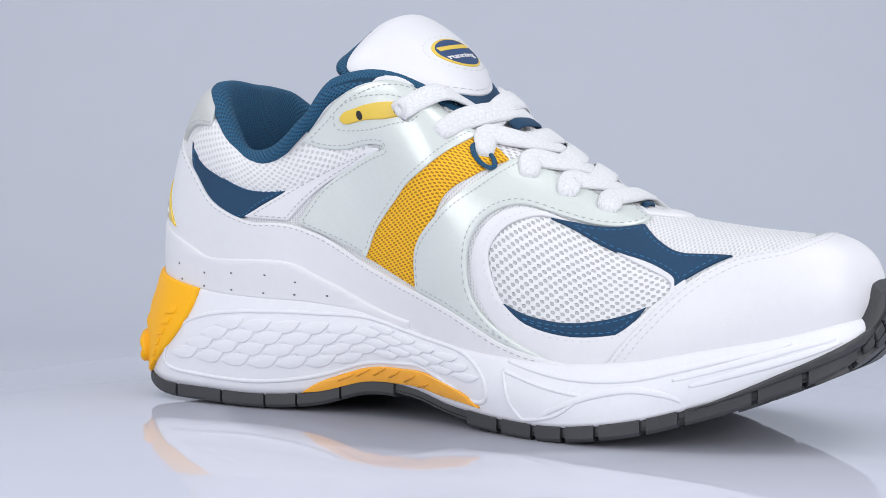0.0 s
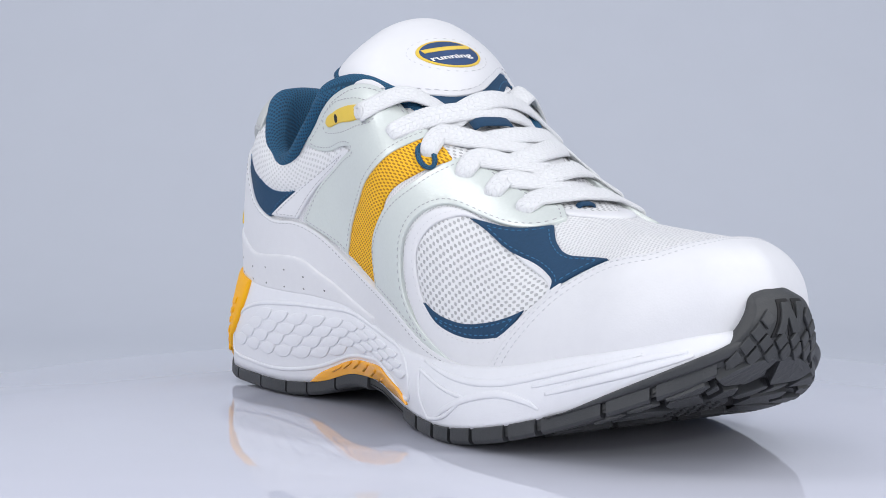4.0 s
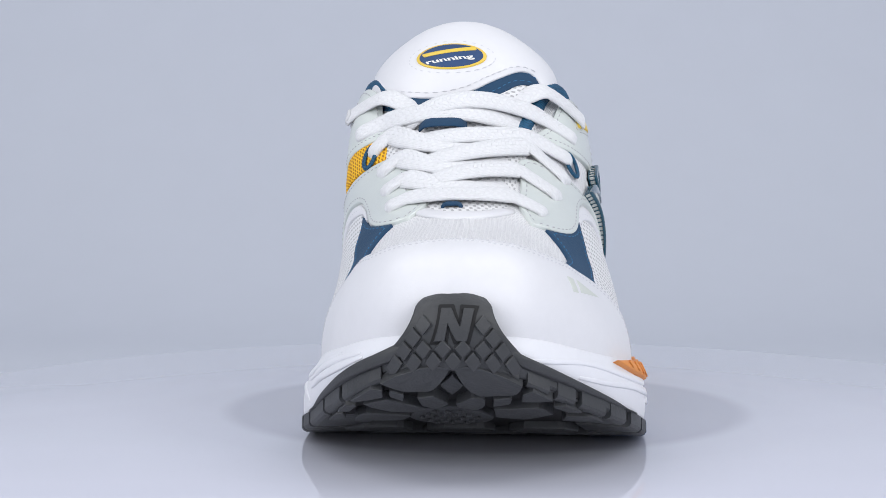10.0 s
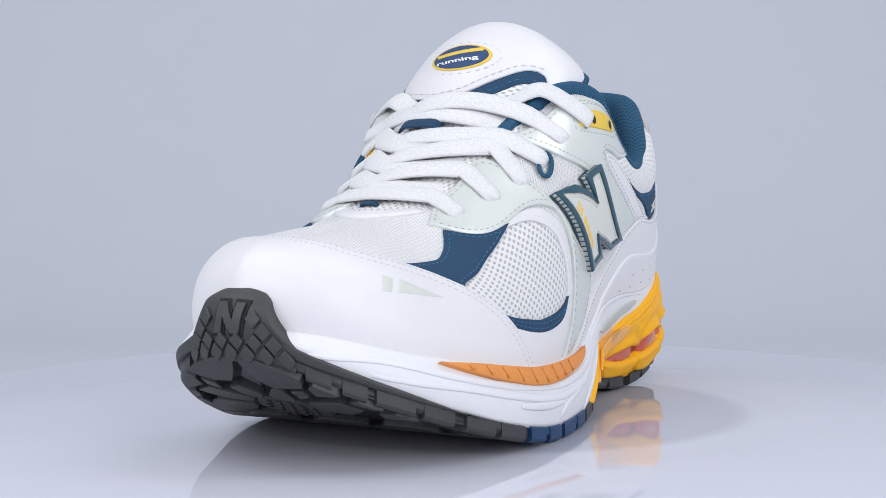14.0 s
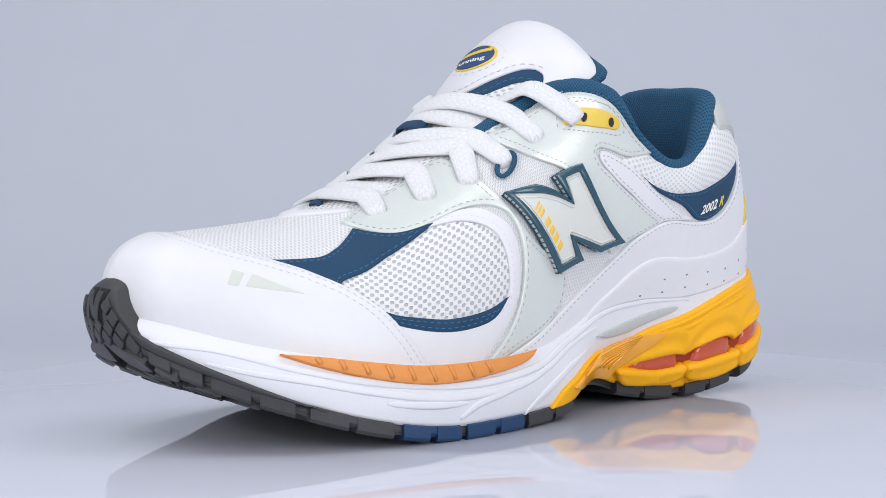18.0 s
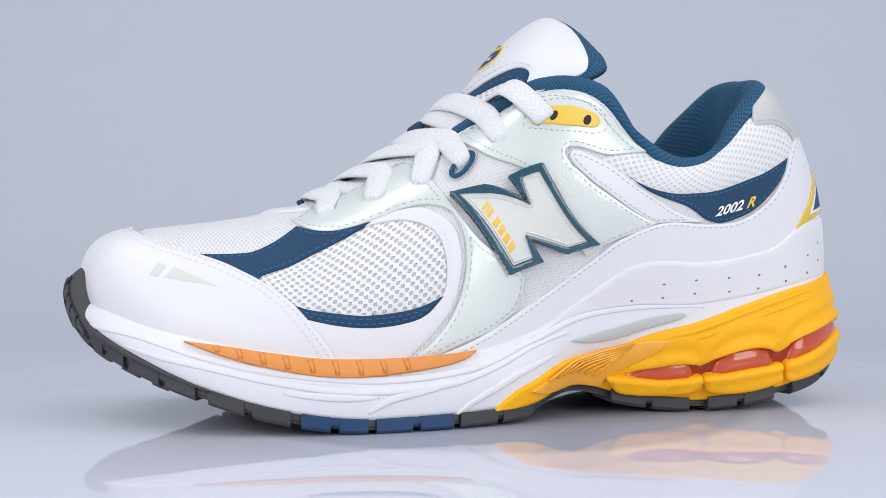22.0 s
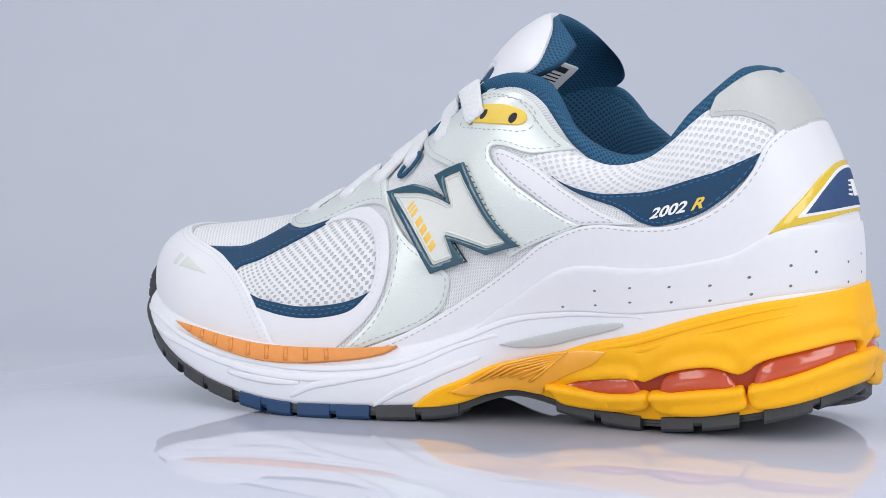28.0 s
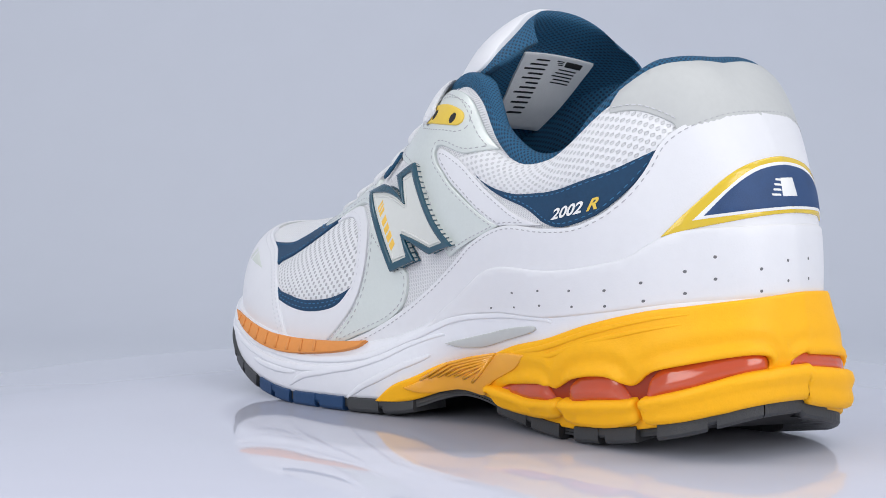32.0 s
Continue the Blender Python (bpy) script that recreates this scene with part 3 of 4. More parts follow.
def seam(surface, outline, d, h, mat, parent, closed=True, name="stitching"):
    """Stitches that run d mm inside an outline, broken where its corners are too sharp."""
    edge = rounded(flat(surface, outline), 1.0)
    loop = inset_loop(edge, d)
    ok = np.min(np.linalg.norm(loop[:, None] - edge[None], axis=2), axis=1) > d * 0.85
    rows, k = [], 0
    start = int(np.argmin(ok)) if not ok.all() else 0
    loop, ok = np.roll(loop, -start, 0), np.roll(ok, -start)
    while k < len(loop):
        if ok[k]:
            e = k
            while e < len(loop) and ok[e]:
                e += 1
            if e - k > 4:
                rows.append(stitches(surface, [tuple(p) for p in loop[k:e]], h, raw=True))
            k = e
        k += 1
    return part(name, joined(rows), mat, parent)


def run(surface, line, h, mat, parent, shift=0.0, name="stitching"):
    """Stitches along an open line, moved sideways by shift mm."""
    p = rounded(flat(surface, line), 1.0, False)
    t = np.gradient(p, axis=0)
    t /= np.linalg.norm(t, axis=1, keepdims=True)
    p = p + np.stack([-t[:, 1], t[:, 0]], 1) * shift
    return part(name, stitches(surface, [tuple(q) for q in p], h, raw=True), mat, parent)


def base_shell():
    g, uv = span(upper, -1, 0.9999, -0.03, 0.999, 300, 28)
    part("upper_shell", sheet(g, wrap_u=True, uv=uv), FINE_MESH, shoe, "white fine mesh under the overlays")
    g, uv = span(upper, 0.72, 1.28, 0.3, 0.999, 90, 30, 0.25)
    part("vamp_top_mesh", sheet(g, uv=g[..., :2]), VAMP_MESH, shoe, "white open mesh over the toes")


def quarter(mesh, crescent, strap, rear, front, ring, hole, saddle, lower, tab, tab_seam, eyelets):
    """The panels of one side, lowest first."""
    part("collar_mesh", patch(upper, mesh, 0.4, puff=1.4), COLLAR_MESH, shoe, "white padded open mesh")
    a = part("heel_crescent", patch(upper, crescent, 0.9), NAVY_SUEDE, shoe, "navy nubuck crescent")
    seam(upper, crescent, 1.5, 0.9, STITCH_BLUE, a)
    a = part("quarter_strap", patch(upper, strap, 1.2), WHITE_LEATHER, shoe, "white leather strap")
    seam(upper, strap, 1.5, 1.2, STITCH_GREY, a)
    part("vamp_mesh", patch(upper, hole, 0.3, puff=0.7), WHITE_MESH, shoe, "white open mesh window")
    a = part("vamp_surround", patch(upper, ring, 1.0, holes=[hole]), WHITE_LEATHER, shoe, "white leather rim round the mesh window")
    loop = inset_loop(rounded(flat(upper, hole), 1.0), -1.7)
    part("stitching", stitches(upper, [tuple(p) for p in loop], 0.86, True, raw=True), STITCH_WHITE, a)
    a = part("lower_crescent", patch(upper, lower, 1.15), NAVY_SUEDE, shoe, "navy nubuck crescent")
    seam(upper, lower, 1.5, 1.15, STITCH_BLUE, a)
    a = part("vamp_saddle", patch(upper, saddle, 1.25), NAVY_SUEDE, shoe, "navy nubuck saddle")
    seam(upper, saddle, 1.5, 1.25, STITCH_BLUE, a)
    a = part("front_eyestay", patch(upper, front, 1.5), PEARL, shoe, "pearl grey leather overlay")
    seam(upper, front, 1.5, 1.5, STITCH_GREY, a)
    a = part("rear_eyestay", patch(upper, rear, 1.45), PEARL, shoe, "pearl grey leather overlay")
    seam(upper, rear, 1.5, 1.45, STITCH_GREY, a)
    b = part("eyelet_tab", patch(upper, tab, 2.1, step=0.8, fill=2), YELLOW_TAB, shoe, "yellow eyelet tab")
    part("stitching", stitches(upper, tab_seam, 1.45, True), STITCH_GREY, a)
    for th, v in eyelets:
        part("eyelet", disc(upper, th, v, 1.5, 2.15), DARK, b, "eyelet hole, a flat disc with its shade painted dark")


def disc(surface, th, v, r, h, n=16):
    """A small round sheet, dished to a point below."""
    a = np.arange(n) * 2 * math.pi / n
    c = np.array([[th * LONG / 1000, v * HIGH[surface] / 1000]])
    rim = c + r * np.stack([np.cos(a), np.sin(a)], 1)
    p = np.concatenate([lift(surface, rim, h), lift(surface, c, h - 0.02)])
    return p, [(i, (i + 1) % n, n) for i in range(n)]


def ring_mesh(surface, th, v, r, h, thick):
    a = np.linspace(0, 2 * math.pi, 33)
    line = np.array([th * LONG / 1000, v * HIGH[surface] / 1000]) + r * np.stack([np.cos(a), np.sin(a)], 1)
    return bead(lift(surface, line, h), thick, thick * 0.7, 8, normals(surface, line[:, 0] / LONG, line[:, 1] / HIGH[surface]), cap=False)


base_shell()
quarter(COLLAR_MESH_OUTER, CRESCENT_OUTER, STRAP_OUTER, PEARL_REAR_OUTER, PEARL_FRONT_OUTER, RING_OUTER, RING_HOLE_OUTER, SADDLE_OUTER,
        LOWER_CRESCENT_OUTER, TAB_OUTER, TAB_STITCH_OUTER, EYELETS_OUTER)
quarter(COLLAR_MESH_INNER, CRESCENT_INNER, STRAP_INNER, PEARL_REAR_INNER, PEARL_FRONT_INNER, RING_INNER, RING_HOLE_INNER, SADDLE_INNER,
        LOWER_CRESCENT_INNER, TAB_INNER, TAB_STITCH_INNER, EYELETS_INNER)
part("side_stripe", patch(upper, GOLD_STRIPE, 0.8, puff=0.5), GOLD_MESH, shoe, "golden yellow mesh stripe")
for spot in (RING_EYELET_OUTER, RING_EYELET_INNER):
    part("eyelet_loop", ring_mesh(upper, *spot[0], 3.5, 1.5, 0.95), TEAL_MESH, shoe, "teal embroidered eyelet ring")


# toe cap
def toe_cap():
    edge = TOE_EDGE_OUTER + [(930, 740), (968, 850), (1000, 885), (1032, 850), (1070, 740)] + [(2000 + p[0], p[1]) for p in TOE_EDGE_INNER]
    line = [(*edge[0], 1)] + edge[1:-1] + [(*edge[-1], 1)]
    cap = part("toe_cap", patch(upper, line + [(1294, -25, 1), (680, -25, 1)], 1.7, step=1.0), WHITE_LEATHER, shoe, "smooth white leather toe cap")
    run(upper, edge, 1.7, STITCH_WHITE, cap, -1.5)
    run(upper, edge, 1.7, STITCH_WHITE, cap, -4.0)
    strip = [(905, 640), (930, 730), (968, 840), (1000, 870), (1032, 840), (1070, 730), (1095, 640), (1082, 720), (1060, 805), (1030, 905), (1000, 940), (970, 905), (940, 805), (918, 720)]
    part("vamp_reflector", patch(upper, [(*q, 1) if i in (0, 6) else q for i, q in enumerate(strip)], 1.0, 0.2), REFLECT, shoe, "grey reflective strip under the toe cap's edge")
    part("toe_print", patch(upper, CHEVRON_SMALL, 1.78, 1.5, step=0.8, edge=0.05), PRINT, cap, "pale grey-green printed bar")
    part("toe_print", patch(upper, CHEVRON_LONG, 1.78, 1.5, step=0.8, edge=0.05), PRINT, cap, "pale grey-green printed wedge")


# heel
def heel():
    over = [(132, 685), (100, 744), (60, 776), (22, 788), (-22, 788), (-60, 776), (-100, 744)]
    edge = FOXING_EDGE_OUTER[:-2] + over + FOXING_EDGE_INNER[-2::-1]
    line = [(*edge[0], 1)] + edge[1:-1] + [(*edge[-1], 1)]
    fox = part("foxing", patch(upper, line + [(-688, -25, 1), (594, -25, 1)], 1.9, step=1.0), WHITE_LEATHER, shoe, "white leather heel and side overlay")
    run(upper, edge, 1.9, STITCH_GREY, fox, 1.6)
    ridge = CREASE_OUTER + [(128, 290), (70, 290), (0, 285), (-60, 280)] + CREASE_INNER[1:]
    line = [(*ridge[0], 1)] + ridge[1:-1] + [(*ridge[-1], 1)]
    band = part("heel_band", patch(upper, line + [(-468, -25, 1), (452, -25, 1)], 2.7, step=1.2, edge=1.1), WHITE_LEATHER, shoe, "white perforated leather band")
    for th, v in HOLES_OUTER + HOLES_INNER + HOLES_OUTER32[-6:]:
        part("perforation", disc(upper, th, max(v, 12), 0.55, 2.74, 10), PERFORATION, band)
    side = [(106, 690), (120, 745), (137, 802), (156, 866), (180, 925, 1), (179, 960), (168, 992, 1)]
    tab = side + [(70, 994), (0, 994), (-70, 994)] + mirrored(side)[::-1] + [(0, 730)]
    a = part("heel_tab", patch(upper, tab, 1.7, puff=0.4), REFLECT, shoe, "silver grey reflective heel tab")
    for line in (side[1:5], mirrored(side[1:5])):
        run(upper, [p[:2] for p in line], 2.0, STITCH_WHITE, a, 1.6 if line[0][0] > 0 else -1.6)
    tri = [(139, 278, 1), (112, 383), (78, 494), (42, 552), (0, 572), (-42, 552), (-78, 494), (-112, 383), (-139, 278, 1), (-60, 318), (0, 330), (60, 318)]
    inner = [(102, 342, 1), (76, 440), (42, 512), (0, 533), (-42, 512), (-76, 440), (-102, 342, 1), (0, 357)]
    white = [(112, 327, 1), (80, 443), (44, 525), (0, 546), (-44, 525), (-80, 443), (-112, 327, 1), (0, 345)]
    badge = part("heel_badge", patch(upper, tri, 2.5, 1.6, step=0.9), YELLOW_GLOSS, shoe, "glossy yellow triangular heel badge")
    part("badge_border", patch(upper, white, 2.6, 2.2, step=0.9, edge=0.08), PRINT_WHITE, badge, "white border")
    part("badge_field", patch(upper, inner, 2.7, 2.3, step=0.9, edge=0.1), NAVY_WEAVE, badge, "navy woven field")
    for k in range(4):
        part("badge_mark", patch(upper, [(19 - k * 2, 402 + k * 21, 1), (32 - k * 3, 404 + k * 21, 1), (32 - k * 3, 413 + k * 21, 1), (19 - k * 2, 411 + k * 21, 1)], 2.78, 2.5, step=0.6, edge=0.05), PRINT_WHITE, badge, "white slanted bars")
    part("badge_mark", patch(upper, [(-16, 400, 1), (16, 400, 1), (14, 478, 1), (-13, 478, 1)], 2.78, 2.5, step=0.6, edge=0.05), PRINT_WHITE, badge, "white block mark")


# emblem on the outer side
def emblem():
    line = [p[:2] for p in flat(upper, EMBLEM)]
    core = [(*p, 1) for p in inset_poly(line, 2.6)]
    inner = [(*p, 1) for p in inset_poly(line, 0.35)]
    plate = part("side_emblem", patch(upper, inner, 3.2, 0.6, step=0.8, fill=1.3, edge=0.2, raw=True), EMBLEM_PALE, shoe, "raised pale angular emblem with dark teal border")
    part("emblem_border", patch(upper, [(*p, 1) for p in line], 4.1, 3.0, holes=[core], step=0.8, fill=0.9, edge=0.5, raw=True), EMBLEM_TEAL, plate, "glossy dark teal border")
    part("emblem_foot", patch(upper, [(*p, 1) for p in inset_poly(line, -0.2)], 1.15, 0.6, step=0.8, fill=2.0, edge=0.2, raw=True), EMBLEM_TEAL, plate, "dark teal foot")
    loop = rounded([(*p, 1) for p in inset_poly(line, 0.22)], 2.4)
    ribs = []
    for xy in loop:
        ribs.append(bead(lift(upper, np.array([xy, xy, xy]), [1.0, 2.0, 3.0]), 0.24, 0.3, 6, np.array([1.0, 0, 0.1])))
    part("emblem_ribs", joined(ribs), EMBLEM_TEAL, plate, "dark teal ribs round the emblem's side")
    rim = inset_loop(rounded(core, 0.8), 1.0)
    part("emblem_groove", bead(lift(upper, np.concatenate([rim, rim[:1]]), 3.2), 0.45, 0.3, 6, normals(upper, np.r_[rim[:, 0], rim[0, 0]] / LONG, np.r_[rim[:, 1], rim[0, 1]] / HIGH[upper])), EMBLEM_PALE, plate)
    a, b = (np.array(p, float) * [LONG / 1000, HIGH[upper] / 1000] for p in TAG_BARS)
    d = (b - a) / np.linalg.norm(b - a)
    w = np.array([-d[1], d[0]])
    for s0, s1, half in ((0.0, 1.2, 1.8), (1.8, 3.0, 1.7), (3.6, 5.2, 1.6), (7.6, 10.4, 1.5), (11.4, 14.2, 1.5), (15.2, 18.0, 1.5), (19.0, 21.8, 1.5)):
        quad = [a + d * s0 - w * half, a + d * s1 - w * half, a + d * s1 + w * half, a + d * s0 + w * half]
        part("emblem_print", patch(upper, [(*p, 1) for p in quad], 3.27, 3.1, step=0.7, fill=2, edge=0.05, raw=True), PRINT_YELLOW, plate, "yellow printed bars")


def inset_poly(p, d):
    """A polygon with its sides moved inwards by d."""
    p = np.asarray(p, float)
    area = np.sum(p[:, 0] * np.roll(p[:, 1], -1) - np.roll(p[:, 0], -1) * p[:, 1])
    e = np.roll(p, -1, 0) - p
    e /= np.linalg.norm(e, axis=1, keepdims=True)
    n = np.stack([-e[:, 1], e[:, 0]], 1) * np.sign(area)
    out = []
    for i in range(len(p)):
        n0, n1 = n[i - 1], n[i]
        out.append(p[i] + d * (n0 + n1) / max(0.35, 1 + n0 @ n1))
    return np.array(out)


# numerals on the outer crescent
def lettering(text, surface, origin, along, size, h, mat, parent, name, label, tilt=0.0, slant=0.0):
    """Built-in font laid on a surface: origin and a second point, in thousandths, give the baseline."""
    c = bpy.data.curves.new("text", "FONT")
    c.body, c.size, c.resolution_u, c.extrude, c.shear, c.offset = text, 1.0, 3, 0.0, slant, 0.03
    ob = new("text", c)
    me = bpy.data.meshes.new_from_object(ob.evaluated_get(bpy.context.evaluated_depsgraph_get()))
    bpy.data.objects.remove(ob)
    v = np.array([p.co[:2] for p in me.vertices]) * size
    f = [tuple(q.vertices) for q in me.polygons]
    k = np.array([LONG / 1000, HIGH[surface] / 1000])
    a, b = np.array(origin, float) * k, np.array(along, float) * k
    d = (b - a) / np.linalg.norm(b - a)
    up = np.array([-d[1], d[0]])
    if origin[0] > along[0]:
        up = -up
    xy = a + v[:, :1] * d + v[:, 1:] * up
    return part(name, (lift(surface, xy, h), f), mat, parent, label)


toe_cap()
heel()
emblem()
lettering("2002", upper, NUMBER[0], NUMBER[1], 6.3, 1.15, PRINT_WHITE, shoe, "model_number", "raised white numerals", slant=0.12)
lettering("R", upper, NUMBER[1], NUMBER[2], 6.2, 1.15, YELLOW_TAB, shoe, "model_letter", "yellow letter", slant=0.35)


# ---- collar and lining ----
def rim_point(th, v):
    """The padded collar: v runs over the rolled edge and down inside to the insole."""
    th, v = np.broadcast_arrays(np.asarray(th, float), np.asarray(v, float))
    side, s = around(th)
    t, o = topline(th), outward(th)
    fat = np.interp(s, [0, 0.2, 0.35, 0.5, 0.6], [5.0, 5.0, 4.5, 4.0, 3.6])
    a = np.clip(v, 0, 0.5) / 0.5 * math.pi * 1.35 - math.pi * 0.4
    out = fat * np.cos(a) - fat * 0.34
    up = fat * np.where(a < 0, 0.75, 1.0) * np.sin(a) - fat * 0.45
    down = np.clip(v - 0.5, 0, 0.5) / 0.5
    deep = (t[..., 2] - 55)
    p = t + o * (out - 5.0 * np.sin(down * math.pi) - 1.0 * down)[..., None]
    p[..., 2] += up - deep * down
    p[..., 0] += np.where(down > 0, down * -2.0 * (1 - s * 2), 0)
    return p


HIGH[rim_point] = 100.0
g, uv = span(rim_point, -0.625, 0.625, 0, 1, 220, 40)
uv[..., 1] = np.where(uv[..., 1] < 50, uv[..., 1] * 0.36, 18 + (uv[..., 1] - 50) * 1.2)
for _ in range(30):
    g[90:130] = (g[89:129] + 2 * g[90:130] + g[91:131]) / 4
part("collar_lining", sheet(g, uv=uv), TEAL_MESH, shoe, "teal knit padded collar and lining")
for side in (1, -1):
    s = np.linspace(0.40, 0.622, 34)
    th = s * side
    line = topline(th) - outward(th) * 1.2
    line[:, 2] += np.interp(s, [0.40, 0.46, 0.60, 0.622], [-2.5, 0.9, 1.0, 0.2])
    part("collar_roll", bead(line, np.interp(s, [0.4, 0.47, 0.615, 0.622], [2.6, 3.3, 3.0, 2.4]), np.interp(s, [0.4, 0.47, 0.615, 0.622], [2.6, 3.3, 3.0, 2.4]), 16), TEAL_ROLL, shoe, "teal knit collar roll running on beside the lacing")
ins = np.linspace(-0.999, 0.999, 160)
mid = feather(ins) * [0.97, 0.84, 1] + [0, -1, 8]
part("insole", (np.concatenate([mid, [[-20, -6, 48]]]), [(i, (i + 1) % 160, 160) for i in range(160)]), TEAL_MESH, shoe, "teal insole deep inside")

# ---- tongue ----
TONGUE_X, TONGUE_Z = [80, 60, 38, 21, 6, -4, -14, -27], [72, 80, 93, 104, 117, 129, 139.5, 148.5]
TONGUE_W, TONGUE_Y = [18, 21, 25, 29, 33, 35.5, 34, 20], [-4, -7.5, -9.5, -10.2, -10, -9.5, -9.5, -10]
TONGUE_BACK = [6, 7, 8, 10, 15.5, 23, 27, 15]


def tongue(th, v):
    """The tongue's front: th 0 to 0.2 across, v from the vamp to the top."""
    th, v = np.broadcast_arrays(np.asarray(th, float), np.asarray(v, float))
    a = 1 - th / 0.1
    x, z, w, y, k = (spline(c, v) for c in (TONGUE_X, TONGUE_Z, TONGUE_W, TONGUE_Y, TONGUE_BACK))
    q = np.sin(np.clip(a, -1.05, 1.05) * 1.35) / math.sin(1.35)
    d = 1 - np.cos(np.clip(a, -1.05, 1.05) * 1.35)
    return np.stack([x - k * d * 1.15, y + w * q, z - k * d * 0.42 - 9 * np.abs(np.clip(a, -1, 1)) ** 2.5 * v ** 5], -1)


def padding(th, v):
    """How far the tongue's back lies behind its front, towards the foot and the middle."""
    a = 1 - np.asarray(th) / 0.1
    v = np.asarray(v)
    thick = 6.5 * np.clip((v - 0.1) / 0.4, 0.3, 1) * np.clip(1 - a ** 2, 0, 1) ** 0.8 * np.clip(1 - v ** 8, 0, 1) ** 0.7 + 1.6 * np.clip(1 - v ** 24, 0, 1)
    way = np.stack(np.broadcast_arrays(-0.85 + 0 * v, -0.6 * np.sin(a * 1.35), -0.25 + 0 * v), -1)
    return way / np.linalg.norm(way, axis=-1, keepdims=True) * thick[..., None]


def tongue_back(th, v):
    """The tongue's back, across the other way."""
    th = 0.2 - np.asarray(th, float)
    return tongue(th, v) + padding(th, v)


HIGH[tongue], HIGH[tongue_back] = 135.0, 135.0


def build_tongue():
    WIDE = 0.2 * LONG

    def flip(pts):
        return [(200 - p[0], *p[1:]) for p in pts]

    nu, nv = 40, 44
    th, v = np.meshgrid(np.linspace(0, 0.2, nu), np.linspace(0, 1, nv), indexing="ij")
    front = tongue(th, v)
    n = normals(tongue, th.ravel(), v.ravel()).reshape(front.shape)
    a = th / 0.1 - 1
    back = front + padding(th, v)
    lip = front + n * (1.2 * np.clip((v - 0.4) * 3, 0, 1) * np.clip((np.abs(a) - 0.75) / 0.25, 0, 1) * np.clip((1 - v) * 8, 0, 1))[..., None]
    loop = np.concatenate([lip, back[::-1]], 0)
    uv = np.stack([np.concatenate([th, 0.4 - th[::-1]]) * LONG, np.concatenate([v, v[::-1]]) * 135], -1)
    body = part("tongue", sheet(loop, wrap_u=True, uv=uv), TEAL_MESH, shoe, "padded tongue with teal knit back and edge")
    part("tongue_mesh", patch(tongue, [(10, 20), (190, 20), (188, 640), (100, 590), (26, 660)], 0.5, puff=0.8, fill=4), WHITE_MESH, body, "white open mesh")
    band = [(190, 560), (178, 550), (148, 505), (120, 500), (93, 540), (68, 588), (52, 650), (38, 655), (26, 600), (14, 560), (12, 650), (30, 720), (60, 740), (100, 650), (150, 640), (192, 680)]
    b = part("tongue_band", patch(tongue, band, 1.3), NAVY_SUEDE, body, "navy nubuck band")
    seam(tongue, band, 2.5, 1.3, STITCH_BLUE, b)
    face = [(197, 690), (194, 645), (176, 622), (142, 577), (117, 562), (92, 590), (73, 652), (53, 716), (38, 712), (27, 655), (16, 612, 1), (9, 660), (7, 730), (9, 820), (32, 938), (70, 972), (130, 972), (168, 940), (192, 835), (196, 750)]
    f = part("tongue_face", patch(tongue, face, 2.0, puff=1.2), WHITE_LEATHER, body, "smooth white leather tongue cover")
    run(tongue, face[1:9], 2.6, STITCH_WHITE, f, -2.2)
    # oval badge
    def oval(k):
        a = np.arange(20) * 2 * math.pi / 20
        c, s = 8.6 * k * np.cos(a), 9.0 * k * np.sin(a)
        return [(WIDE - (30.2 + x * 0.97 - y * 0.26), 101.0 + x * 0.26 + y * 0.97) for x, y in zip(c, s)]
    badge = part("tongue_badge", patch(tongue, oval(1.0), 3.6, 2.4, raw=True, step=0.8, fill=2.2, edge=0.2), YELLOW_TAB, body, "oval badge with yellow border")
    part("badge_field", patch(tongue, oval(0.9), 3.72, 3.3, raw=True, step=0.8, fill=2.2, edge=0.08), NAVY_WEAVE, badge, "navy woven field")
    part("stitching", stitches(tongue, oval(1.25), 3.1, True, raw=True), STITCH_WHITE, badge)
    part("badge_bar", patch(tongue, [(WIDE - x, y, 1) for x, y in ((23.6, 101.2), (36.4, 104.7), (35.8, 107.0), (23.0, 103.5))], 3.85, 3.5, raw=True, step=0.8, fill=2.2, edge=0.05), YELLOW_TAB, badge, "yellow bar")
    k = np.array([1000 / LONG, 1000 / 135.0])
    lettering("running", tongue, np.array([WIDE - 24.4, 95.6]) * k, np.array([WIDE - 34.4, 98.3]) * k, 3.9, 3.85, PRINT_WHITE, badge, "badge_word", "white lettering")
    # size tag inside
    def tag_piece(x0, x1, y0, y1, mat, label=""):
        """A printed bar, in tenths of a millimetre across and down the tag."""
        x0, x1 = 46 + x0 / 3.3, 46 + x1 / 3.3
        y0, y1 = 800 - y0 / 1.35, 800 - y1 / 1.35
        part("tag_bar", patch(tongue_back, [(x0, y0, 1), (x1, y0, 1), (x1, y1, 1), (x0, y1, 1)], 0.9, 0.5, step=0.8, fill=2, edge=0.03), mat, tag, label)

    tag = part("size_tag", patch(tongue_back, [(42, 490, 1), (114, 490, 1), (114, 808, 1), (42, 808, 1)], 0.8, -0.3, step=1.0, edge=0.2), TAG_GREY, body, "silver grey woven size tag")
    tag_piece(14, 66, 14, 48, DARK, "black block mark")
    for k in range(3):
        tag_piece(70, 96 - 4 * k, 16 + 11 * k, 22 + 11 * k, DARK, "black slanted bars")
    for k in range(12):
        tag_piece(120, 168 + (k * 7) % 5 * 8, 20 + k * 28, 30 + k * 28, DARK)
